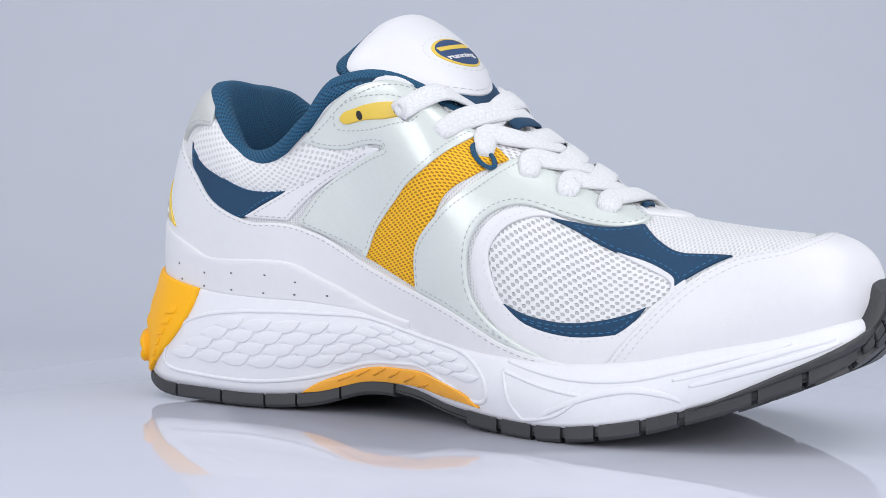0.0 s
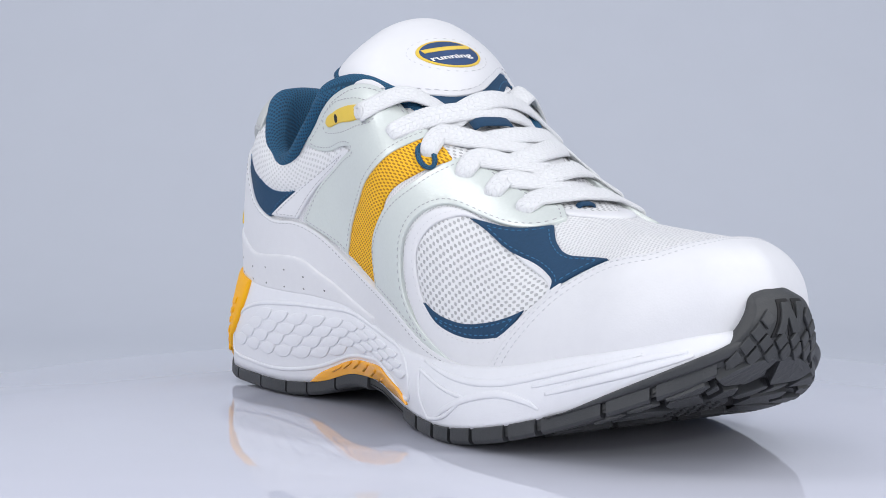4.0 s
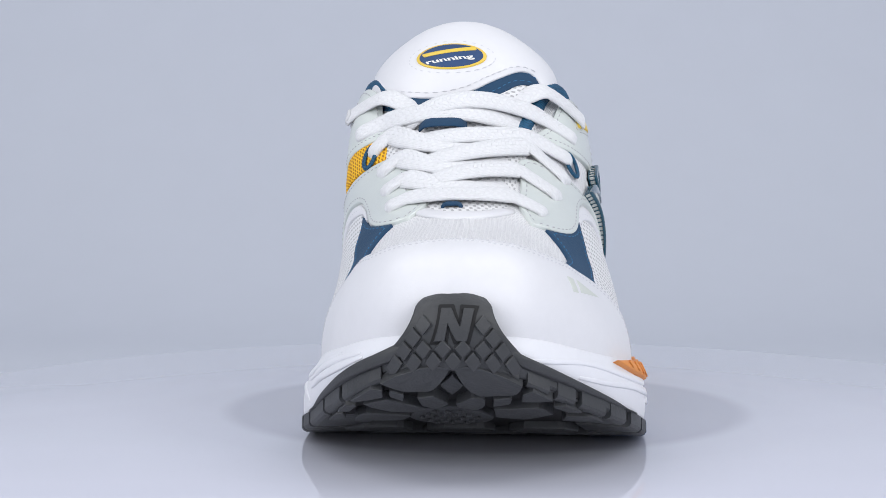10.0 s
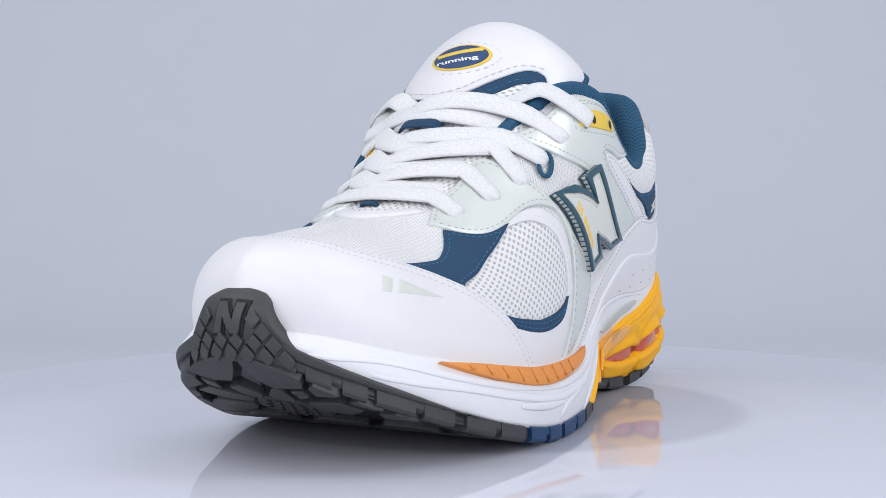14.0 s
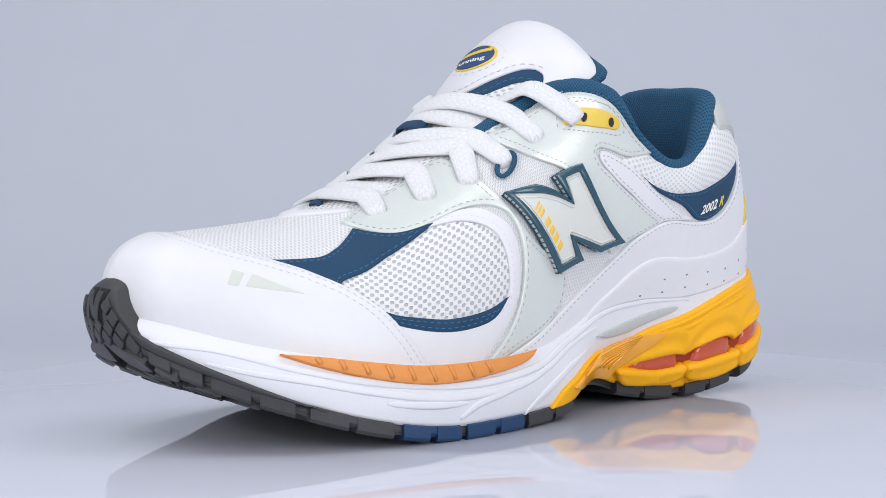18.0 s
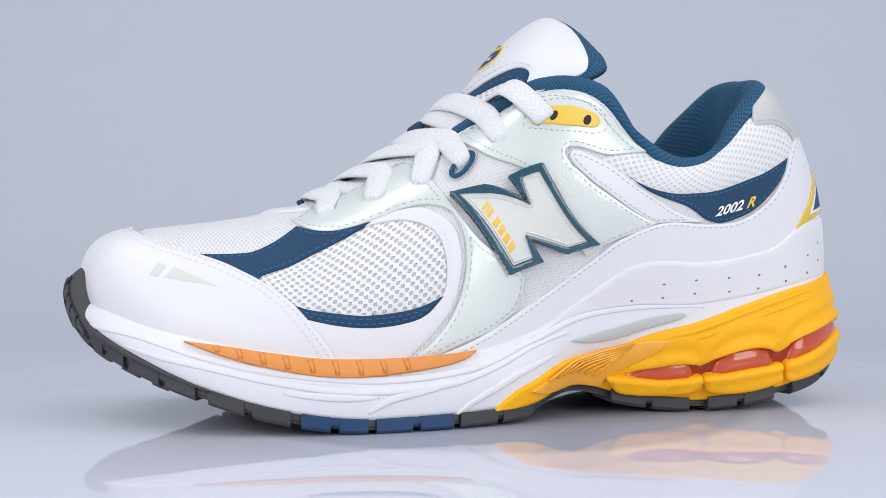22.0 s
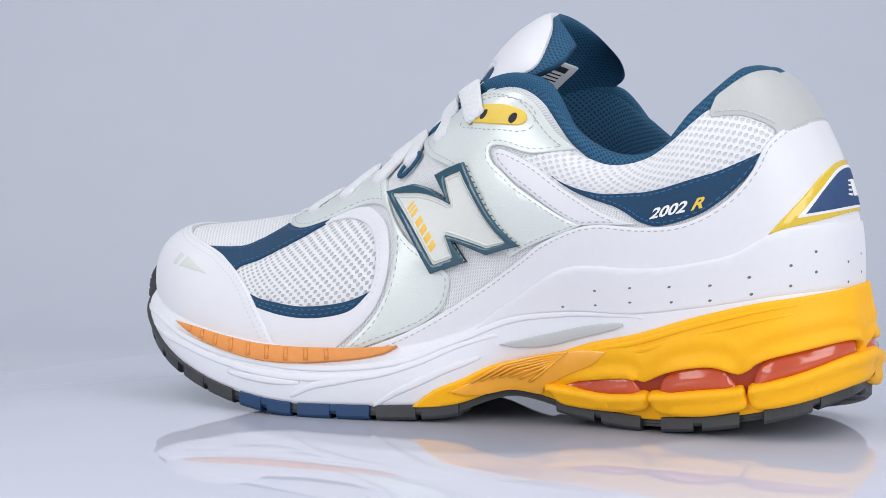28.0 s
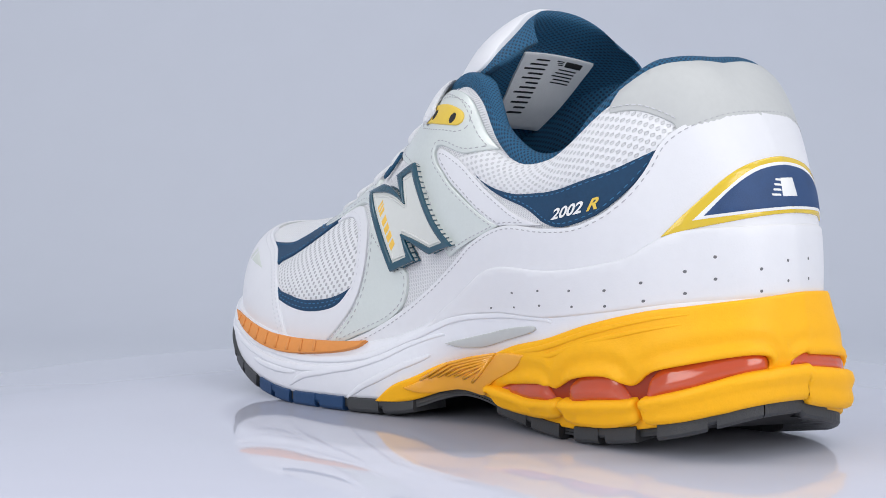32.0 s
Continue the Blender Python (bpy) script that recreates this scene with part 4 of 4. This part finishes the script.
    for k in range(5):
        tag_piece(20, 78 + (k % 3) * 6, 64 + k * 20, 71 + k * 20, DARK)


build_tongue()

# ---- laces ----
def lace(a, b, v, proud, tuck=True):
    """A flat lace: out from under the edge of the eyestay beside hole a (or out of that hole), over the tongue at height v and down into hole b."""
    def hole(p):
        th, w = np.array([p[0] / 1000]), np.array([p[1] / 1000])
        ahead = th + math.copysign(0.035 if abs(p[0]) < 600 else 0.008, p[0])
        return upper(th, w)[0], normals(upper, th, w)[0], upper(ahead, np.array([0.985]))[0]
    (p, n, pe), (q, m, qe) = hole(a), hole(b)
    mid, mn = tongue(np.array([0.1]), np.array([v]))[0], normals(tongue, np.array([0.1]), np.array([v]))[0]
    first, last = (pe - n * 1.2, qe + m * 2.4) if tuck else (pe + n * 2.4, qe + m * 2.4)
    w = np.linspace(0, 1, 25)[:, None]
    base = first + (last - first) * w
    arc = base + (mid + mn * proud - (first + last) / 2) * np.sin(math.pi * w) ** 0.8
    lead = [p - n * 3.0, (p + pe) / 2 - n * 2.6] if tuck else [p - n * 1.2, p + n * 2.4]
    line = np.concatenate([lead, arc, [q + m * 2.4, q - m * 1.2]])
    nor = np.concatenate([[n, n], n * (1 - w) ** 2 + mn * 3.2 * w * (1 - w) + m * w ** 2, [m, m]])
    d = np.r_[0, np.cumsum(np.linalg.norm(np.diff(line, axis=0), axis=1))]
    u = np.linspace(0, 1, 52)
    line = np.stack([np.interp(u * d[-1], d, line[:, i]) for i in range(3)], 1)
    nor = np.stack([np.interp(u * d[-1], d, nor[:, i]) for i in range(3)], 1)
    for _ in range(3):
        line[1:-1] = (line[:-2] + 2 * line[1:-1] + line[2:]) / 4
    nor /= np.linalg.norm(nor, axis=1, keepdims=True)
    end = 1.0 if tuck else 0.62
    width = 4.7 * np.interp(u, [0, 0.1, 0.25, 0.78, 0.92, 1], [end, (1 + end) / 2, 1, 1, 0.85, 0.55])
    thick = np.interp(u, [0, 0.8, 0.94, 1], [0.95, 0.95, 1.3, 1.3])
    return part("lace", bead(line, width, thick, 16, nor), LACE, laces)


laces = part("laces", ring_mesh(upper, *LACE_INNER[0], 1.6, 3.6, 0.9), LACE, shoe, "flat white woven laces, threaded and untied")
lace(LACE_OUTER[5], LACE_INNER[5], 0.118, 3.6, False)
for i, v, low in ((5, 0.185, 2.8), (4, 0.255, 3.0), (3, 0.34, 3.2), (2, 0.49, 5.0)):
    beside = [tuple(0.4 * a + 0.6 * b for a, b in zip(row[i], row[i - 1])) for row in (LACE_OUTER, LACE_INNER)]
    lace(beside[0], LACE_INNER[i - 1], v - 0.024, low)
    lace(beside[1], LACE_OUTER[i - 1], v + 0.016, low + 1.2)


def lace_end(p):
    """From the yellow tab over the collar's edge and in beside the tongue."""
    th, w = np.array([p[0] / 1000]), np.array([p[1] / 1000])
    a, n = upper(th, w)[0], normals(upper, th, w)[0]
    edge = upper(th + math.copysign(0.058, p[0]), np.array([0.99]))[0] + n * 1.6 + np.array([0, 0, 5.2])
    within = np.array([0, -math.copysign(1.0, p[0]), 0])
    up = np.array([0.5, 0, 0.87])
    u = np.linspace(0, 1, 30)
    line = spline([a - n * 0.8, a + n * 2.8, edge, edge + within * 9 + [5, 0, -2.5], edge + within * 19 + [10, 0, -8]], u)
    nor = spline([n, n, n * 0.5 + up * 0.7, up, up], u)
    nor /= np.linalg.norm(nor, axis=1, keepdims=True)
    part("lace", bead(line, 4.8 * np.interp(u, [0, 0.2, 0.5, 1], [0.6, 0.85, 1, 1]), 0.95, 16, nor), LACE, laces)


lace_end(LACE_OUTER[0])
lace_end(LACE_INNER[0])


def tongue_strap(v, half, wide, proud, name, label):
    """A short flat band across the middle of the tongue."""
    th = np.linspace(0.1125 - half, 0.1125 + half, 9)
    n = normals(tongue, th, np.full(9, v))
    line = tongue(th, np.full(9, v)) + n * (proud - 2.0 * np.abs(np.linspace(-1, 1, 9))[:, None] ** 6)
    part(name, bead(line, wide, 0.6, 12, n), NAVY_SUEDE, shoe, label)


tongue_strap(0.415, 0.021, 2.6, 5.4, "lace_keeper", "navy lace keeper loop on the tongue")
tongue_strap(0.085, 0.013, 1.3, 2.4, "tongue_stay", "navy tab under the lowest lace")
# strip down the middle of the vamp
s = np.linspace(0.795, 1.0, 40)
line = topline(s) + np.array([0, 0, 0.15])
part("vamp_strip", bead(line, 2.2, 0.55, 12, np.array([0.3, 0, 0.95])), VAMP_MESH, shoe, "white mesh along the vamp")
# white piece that closes the throat
u = np.linspace(-1, 1, 25)
p = np.stack([82 - 15 * u ** 2, -6 + 15 * u, 74.2 + 1.5 * u ** 2], -1)
part("throat_piece", bead(p, 3.2, 0.9, 12, np.array([0.35, 0, 0.94])), WHITE_LEATHER, shoe, "white leather edge at the foot of the throat")

# ---- midsole ----
def midsole():
    g, uv = span(wall, -1, 0.9999, 0, 1, 320, 14)
    under = g[:, :1] * [0.9, 0.9, 1] + [0, 0, 1.0]
    inner = g[:, -1:] - outward(np.linspace(-1, 0.9999, 320))[:, None] * 6
    return part("midsole", sheet(np.concatenate([under, g, inner], 1), wrap_u=True), WHITE_FOAM, shoe, "white moulded foam midsole")


sole = midsole()
def tapered(name, surface, line, h, side, up, mat, parent, label="", power=0.5):
    """A smooth ridge along a line on a surface that runs out at both ends."""
    line = np.asarray(line, float)
    q = np.sin(np.linspace(0.02, 0.98, len(line)) * math.pi) ** power
    nor = normals(surface, line[:, 0] / LONG, line[:, 1] / HIGH[surface])
    return part(name, bead(lift(surface, line, h), side * q, up * q, 10, nor), mat, parent, label)


part("side_strip", patch(wall, ORANGE_STRIP, 1.8, puff=0.5), ORANGE, sole, "textured orange strip")
a, b = flat(wall, ORANGE_STRIP)[0], flat(wall, ORANGE_STRIP)[6]
strip = rounded(flat(wall, ORANGE_STRIP), 1.0)
for k in range(9):
    x = a[0] + (b[0] - a[0]) * (0.14 + k * 0.09)
    near = strip[np.abs(strip[:, 0] - x) < 1.5, 1]
    y, tall = (near.min() + near.max()) / 2, (near.max() - near.min()) / 2 - 1.1
    bar = np.array([(x - 0.5, y - tall), (x - 0.1, y), (x + 0.5, y + tall)])
    part("strip_rib", bead(lift(wall, bar, 2.2), 0.8, 0.3, 6, normals(wall, bar[:, 0] / LONG, bar[:, 1] / HIGH[wall])), ORANGE, sole)
pod_loops = [rounded(flat(wall, pod), 0.8) for pod in (POD_A, POD_B, POD_C, POD_D)]


def brows(xy):
    """Swellings of the heel clip over the pods."""
    rise = np.zeros(len(xy))
    for loop, bold in zip(pod_loops, (0.8, 1.0, 1.0, 0.6)):
        d = np.min(np.linalg.norm(xy[:, None] - loop[None], axis=2), axis=1)
        low, high = loop[:, 1].min(), loop[:, 1].max()
        up = np.clip((xy[:, 1] - low - 0.35 * (high - low)) / (0.5 * (high - low)), 0, 1)
        rise = np.maximum(rise, bold * up * (2.6 * np.exp(-((d - 1.4) / 1.35) ** 2) + 1.0 * np.exp(-((d - 6.5) / 2.2) ** 2)))
    return rise


gold_line = GOLD_OUTER_TOP + [(80, 925), (20, 950), (-34, 962), (-120, 962)] + GOLD_INNER_EDGE
gold = part("heel_clip", patch(wall, [(517, 8, 1)] + gold_line[1:-5] + [(-120, 962), (-182, 955, 1)] + GOLD_INNER_EDGE[1:3] + [(-94, -20, 1), (517, -20, 1)], 1.6, edge=0.8, fill=1.15, holes=[POD_WINDOW, POD_D], relief=brows),
            GOLD_FOAM, sole, "golden yellow moulded heel clip")
for d in (2.0, 4.2):
    line = [(p[0] - d * 0.6, p[1] - d * 34) for p in GOLD_OUTER_TOP[3:]]
    tapered("clip_ridge", wall, rounded(flat(wall, line), 1.0, False), 1.5, 1.0, 0.7, GOLD_FOAM, gold)
part("amber_fan", patch(wall, AMBER_FAN, 2.6), AMBER, sole, "glossy amber ribbed fan")
tip, root = flat(wall, AMBER_FAN)[4], flat(wall, AMBER_FAN)[0]
for k in range(7):
    q = k / 6
    p0 = np.array([root[0] - 8 - 22 * q, root[1] + 1.5 - 3.0 * q])
    p1 = np.array([tip[0] + 3 + 6 * q, tip[1] - 0.5 - 4.5 * q])
    part("fan_rib", bead(lift(wall, [p0, p0 * 0.66 + p1 * 0.34, p0 * 0.33 + p1 * 0.67, p1], 2.7), 0.75, 0.55, 6), AMBER, sole)
part("side_slot", patch(wall, GREY_SLOT, 1.0), REFLECT, sole, "grey reflective slot")
for line in (GROOVE_1, GROOVE_2, GROOVE_3, GROOVE_4, GROOVE_5):
    tapered("moulded_ridge", wall, rounded(flat(wall, line), 1.0, False), 0.0, 1.4, 0.65, WHITE_FOAM, sole, power=0.4)
part("pod_gap", patch(wall, [tuple(p) for p in inset_loop(rounded(flat(wall, POD_WINDOW), 1.0), -1.0)], 0.5, -0.3, raw=True, step=1.0), POD_SHADE, gold, "hollow behind the pods, its shade painted in dark red")
def cup_relief(outline):
    """Two soft ridges along a cup."""
    loop = rounded(flat(wall, outline), 1.0)

    xs = np.arange(loop[:, 0].min(), loop[:, 0].max() + 0.5, 0.5)
    near = [loop[np.abs(loop[:, 0] - x) < 2.0, 1] for x in xs]
    lows, highs = (np.convolve(np.pad([q(n) for n in near], 8, mode="edge"), np.ones(17) / 17, mode="valid") for q in (np.min, np.max))

    def height(xy):
        low, high = np.interp(xy[:, 0], xs, lows), np.interp(xy[:, 0], xs, highs)
        r = (xy[:, 1] - low) / np.maximum(high - low, 1)
        return 1.1 * np.exp(-((r - 0.24) / 0.17) ** 2) + 1.4 * np.exp(-((r - 0.78) / 0.17) ** 2) + 0.6 * np.sin(np.clip(r, 0, 1) * math.pi)
    return height


def streaks(xy):
    """Fine moulded ribs along a pod."""
    return 0.22 * np.sin((xy[:, 1] - 0.12 * xy[:, 0]) * 2.1) * (0.6 + 0.4 * np.sin(xy[:, 0] * 0.7))


for loop, cup in zip(pod_loops, (CUP_A, CUP_B, CUP_C, None)):
    part("cushion_pod", patch(wall, [tuple(p) for p in inset_loop(loop, -0.5)], 1.9, 0.2, puff=2.6, step=0.8, edge=1.4, fill=1.3, raw=True, relief=streaks), RED_POD, gold, "glossy translucent red cushioning pod")
    if cup:
        line = [q[:2] for q in cup]
        part("heel_cup", patch(wall, line, 3.4, 0.5, edge=1.6, fill=1.4, relief=cup_relief(line)), GOLD_FOAM, gold, "golden yellow moulded cup")
# slanted bars embossed on the inner end of the heel clip
for k in range(6):
    y = 22.0 - k * 3.3
    x = -52 + k * 2.6
    wide = 6.0 - k * 0.75
    quad = [(x, y, 1), (x + wide, y - 0.9, 1), (x + wide + 0.5, y - 3.0, 1), (x + 0.9, y - 2.0, 1)]
    part("clip_bar", patch(wall, quad, 2.1, 1.2, raw=True, step=0.8, fill=2, edge=0.25), GOLD_FOAM, gold)
# inner side
part("scale_frame", ribbon(wall, SCALE_FRAME, 0.05, 1.6, 0.9, closed=True), WHITE_FOAM, sole)
frame_loop = inset_loop(rounded(flat(wall, SCALE_FRAME), 1.0), 1.5)
for row in range(9):
    for col in range(15):
        x, y = -47 - col * 11.6 - (row % 2) * 5.8 - row * 1.0, 2.2 + row * 3.5
        leaf = np.array([(0, 0), (-4, 2.0), (-9, 2.75), (-13.2, 2.4), (-10, -0.5), (-5, -1.2)]) + [x, y]
        if inside(frame_loop, leaf).sum() >= 5:
            part("scale", patch(wall, [(*leaf[0], 1), tuple(leaf[1]), tuple(leaf[2]), (*leaf[3], 1), tuple(leaf[4]), tuple(leaf[5])], 0.55, -0.2, raw=True, step=1.3, fill=2.4, edge=0.2), WHITE_FOAM, sole)
part("arch_inlay", patch(wall, ARCH_GOLD, 1.0), AMBER, sole, "glossy amber arch inlay")
for k in range(6):
    th = -365 - k * 24
    part("inlay_rib", bead(lift(wall, flat(wall, [(th, 85 + 22 * math.sin(k / 7 * 3.1)), (th - 14, 110 + 110 * math.sin(k / 7 * 3.1)), (th - 20, 130 + 160 * math.sin(k / 7 * 3.1))]), 1.1), 0.7, 0.3, 6), AMBER, sole)
part("fore_triangle", ribbon(wall, FORE_TRI, 0.05, 1.4, 0.9, closed=True), WHITE_FOAM, sole)
for line in (FORE_ARC, FORE_LINE1, FORE_LINE2, FORE_LINE3):
    tapered("moulded_ridge", wall, rounded(flat(wall, line), 1.0, False), 0.0, 1.3, 0.65, WHITE_FOAM, sole, power=0.4)


# ---- outsole ----
def bottom(th, v):
    """The underside: th along, v from the inner to the outer edge."""
    th, v = np.broadcast_arrays(np.asarray(th, float), np.asarray(v, float))
    a, b = sole_edge(th), sole_edge(-np.asarray(th))
    return b + (a - b) * v[..., None] - np.array([0, 0, 2.4])


HIGH[bottom] = 100.0
g, uv = span(bottom, 0.0, 0.995, 0.0, 1.0, 120, 20)
under = part("outsole", sheet(g), RECESS_SHADE, shoe, "dark grey rubber outsole, the shade between its lugs painted black")
th = np.linspace(-1, 1, 321)[:-1]
e, o = sole_edge(th), outward(th)
part("outsole_rim", sheet(np.stack([e - o * 2 + [0, 0, 1], e - o * 0.4, e - o * 0.6 - [0, 0, 3.4]], 1), wrap_u=True), GREY_RUBBER, under)


def lug(th0, th1, deep, mat, label="", drop=5.0, out=0.7):
    th = np.linspace(th0, th1, max(4, int(abs(th1 - th0) * 140))) / 1.0
    e, o = sole_edge(th), outward(th)
    prof = [(out - 1.2, 0.6), (out, 0.1), (out + 0.1, -drop + 1.4), (out - 0.5, -drop + 0.5), (out - 1.6, -drop), (-deep, -drop), (-deep, -1.0)]
    g = np.stack([e + o * a + [0, 0, b] for a, b in prof], 1)
    n = len(prof)
    v, f = sheet(g)
    k = len(v)
    v = np.concatenate([v, g[:1].mean(1), g[-1:].mean(1)])
    f += [(k, i, (i + 1) % n) for i in range(n)] + [(k + 1, k - n + (i + 1) % n, k - n + i) for i in range(n)]
    return part("lug", (v, f), mat, under, label, smooth=False)


OUTER_LUGS = [(998, 949), (943, 899), (892, 820), (806, 725), (715, 653), (645, 567), (559, 459), (352, 263), (242, 173), (154, 60)]
for k, (p, q) in enumerate(OUTER_LUGS):
    blue = k in (4, 5)
    mid, mat, out = (p + q) / 2, BLUE_RUBBER if blue else GREY_RUBBER, 2.4 if k > 6 else 0.9
    for a, b in ((p, mid + 4), (mid - 4, q)):
        lug(a / 1000, b / 1000, 4 if k < 2 else 17, mat, "navy blue rubber lug" if blue else "", out=out)
    lug((mid + 5) / 1000, (mid - 5) / 1000, 3.5 if k < 2 else 16, mat, drop=3.3, out=out - 0.3)
INNER_LUGS = [(-40, -98), (-101, -158), (-161, -216), (-219, -272), (-275, -310), (-313, -364), (-367, -440), (-560, -600), (-606, -640), (-646, -672), (-677, -704),
              (-709, -746), (-752, -780), (-787, -850), (-856, -896), (-902, -948), (-954, -998)]
for p, q in INNER_LUGS:
    lug(p / 1000, q / 1000, 4 if p < -850 else 17, GREY_RUBBER)
lug(0.058, -0.036, 14, GREY_RUBBER, out=2.0)
# blocks across the forefoot and heel
for r in range(5):
    s0 = 0.60 + r * 0.042
    for c in range(3):
        m = 0.25 + c * 0.25 + (0.06 if r % 2 else -0.03)
        w, l = 0.108, 0.0185
        hexa = [(s0 - l, m - w * 0.55, 1), (s0 - l, m + w * 0.55, 1), (s0, m + w, 1), (s0 + l, m + w * 0.55, 1), (s0 + l, m - w * 0.55, 1), (s0, m - w, 1)]
        part("lug", patch(bottom, [(x * 1000, y * 1000, 1) for x, y, _ in hexa], 2.5, -0.5, step=2.5, fill=6, edge=0.6), GREY_RUBBER, under, smooth=False)


# ---- toe guard ----
GUARD_X, GUARD_Z, GUARD_W = [152.0, 154.0, 155.0, 155.3, 154.6, 152.6, 148.8], [33, 38, 42, 45.5, 49, 52.3, 55.0], [28, 20.5, 15.8, 12.9, 11.2, 10.3, 8.2]


def guard(th, v):
    th, v = np.broadcast_arrays(np.asarray(th, float), np.asarray(v, float))
    a = th / 0.1 - 1
    y = -spline(GUARD_W, v) * a
    return np.stack([spline(GUARD_X, v) - 0.0165 * y * y, y - 4.5, spline(GUARD_Z, v) - y * y * (0.008 * (1 - v) + 0.03 * v ** 6)], -1)


HIGH[guard] = 34.0
g, uv = span(guard, 0, 0.2, 0, 1, 40, 26)
inner = g * [1, 0.93, 1] - np.array([9, 0, 0.5])
rim = np.concatenate([inner[:, :1] * 1.0, g, inner[:, -1:]], 1)
rim = np.concatenate([np.concatenate([inner[:1, :1], inner[:1], inner[:1, -1:]], 1), rim, np.concatenate([inner[-1:, :1], inner[-1:], inner[-1:, -1:]], 1)], 0)
sidewall = [(790, -20), (850, 110), (905, 240), (945, 420), (972, 760), (986, 990), (1014, 990), (1030, 760), (1054, 480), (1092, 300), (1140, 150), (1180, 50), (1210, -20)]
part("toe_sidewall", patch(wall, [(*sidewall[0], 1)] + sidewall[1:-1] + [(*sidewall[-1], 1)], 1.5, step=1.2, edge=0.5), GREY_RUBBER, under, "smooth rubber rim round the toe")
toe_guard = part("toe_guard", sheet(rim), GREY_RUBBER, shoe, "dark grey rubber toe guard with studs")


def on_guard(pts):
    """Sideways and upward millimetres, seen from the front, to the guard's sheet."""
    v = np.interp([p[1] for p in pts], GUARD_Z, np.linspace(0, 1, 7))
    return [((0.1 - 0.1 * p[0] / spline(GUARD_W, q)) * LONG, q * HIGH[guard], 1) for p, q in zip(pts, v)]


for r in range(6):
    for c in range(-3, 4):
        y, z = c * 5.4 + (2.7 if r % 2 else 0), 36.2 + r * 3.3
        if abs(y) + 1.8 > np.interp(z, GUARD_Z, GUARD_W) or z > 50 or (z > 40 and abs(y - 0.3) < 6.2):
            continue
        part("stud", patch(guard, on_guard([(y, z - 2.75), (y + 2.35, z), (y, z + 2.75), (y - 2.35, z)]), 1.1, -0.3, raw=True, step=1.2, fill=3, edge=0.5), GREY_RUBBER, toe_guard, smooth=False)
mark = [(0, 0), (4.2, 0), (5.6, 6), (9, 0), (13, 0), (16, 11), (11.8, 11), (10.4, 5), (7, 11), (3, 11)]
shape = [(0.68 * (x - 8) + 0.3, 41.6 + y * 0.78) for x, y in mark]
part("toe_mark_shade", patch(guard, on_guard(inset_poly(shape, -1.1)), 0.3, -0.3, raw=True, step=1.0, fill=2.5, edge=0.1), RECESS_SHADE, toe_guard, "black outline, the shade of a recess painted flat")
part("toe_mark", patch(guard, on_guard(shape), 1.1, -0.3, raw=True, step=0.9, fill=2.5, edge=0.3), GREY_RUBBER, toe_guard, "raised angular rubber mark", smooth=False)
# blocks under the toe
TOE_BLOCKS = [[(943, 20), (958, 20), (969, 120), (972, 300), (969, 505), (936, 407), (930, 377), (929, 236), (940, 75)],
              [(969, 545), (972, 720), (968, 900), (957, 980), (942, 980), (936, 925), (924, 834), (920, 638), (931, 603)],
              [(937, 20), (934, 105), (917, 165), (904, 75), (900, 20), (918, 20)], [(936, 980), (912, 980), (908, 905), (908, 794), (927, 870)],
              [(893, 20), (894, 80), (868, 75), (866, 20)], [(901, 975), (876, 975), (878, 910), (897, 894)],
              [(935, 141), (924, 256), (906, 266), (917, 181)], [(897, 85), (913, 181), (894, 317), (882, 372), (868, 317), (870, 221), (884, 136)],
              [(917, 317), (923, 407), (901, 472), (883, 407), (891, 347)], [(901, 492), (920, 593), (917, 658), (893, 613), (880, 563), (889, 487)],
              [(916, 688), (920, 799), (901, 739), (893, 638)], [(884, 628), (895, 844), (870, 844), (847, 704), (855, 603)],
              [(866, 136), (862, 226), (858, 317), (835, 280), (829, 111), (853, 106)], [(861, 30), (863, 60), (845, 85), (830, 60), (830, 20)],
              [(864, 869), (868, 975), (845, 975), (845, 819)]]
for block in TOE_BLOCKS:
    shape = inset_poly([(x * LONG / 1000, y * HIGH[bottom] / 1000) for x, y in block], 0.45)
    part("lug", patch(bottom, [(*p, 1) for p in shape], 3.0, -0.5, raw=True, step=2.0, fill=5, edge=0.3), GREY_RUBBER, under, smooth=False)
part("lug", patch(bottom, [(x, y, 1) for x, y in ((953, 518), (934, 573), (910, 487), (934, 432))], 1.2, -0.5, step=2.0, fill=5, edge=0.5), GREY_RUBBER, under, "sunk diamond between the toe blocks", smooth=False)
pad = [(845 + 37 * math.cos(a), 445 + 145 * math.sin(a)) for a in np.arange(14) * math.pi / 7]
part("tread_pad", patch(bottom, pad, 2.2, -0.5, step=2.0, fill=4, edge=0.5), GREY_RUBBER, under, "round studded pad")
for r in range(5):
    for c in range(5):
        x, y = 822 + r * 12, 345 + c * 48 + (24 if r % 2 else 0)
        if ((x - 845) / 30) ** 2 + ((y - 445) / 120) ** 2 < 1:
            part("stud", patch(bottom, [(x - 4, y, 1), (x, y - 14, 1), (x + 4, y, 1), (x, y + 14, 1)], 3.0, 1.5, step=2.0, fill=4, edge=0.3), GREY_RUBBER, under, smooth=False)

# ---- what turns ----
def motions():
    rows = [(t, pose(0, 0, 0, 0, 0, START + TURN * t)) for t in range(0, 33, 4)]
    walk(turntable, rows)
    walk(shoe, rows)


motions()
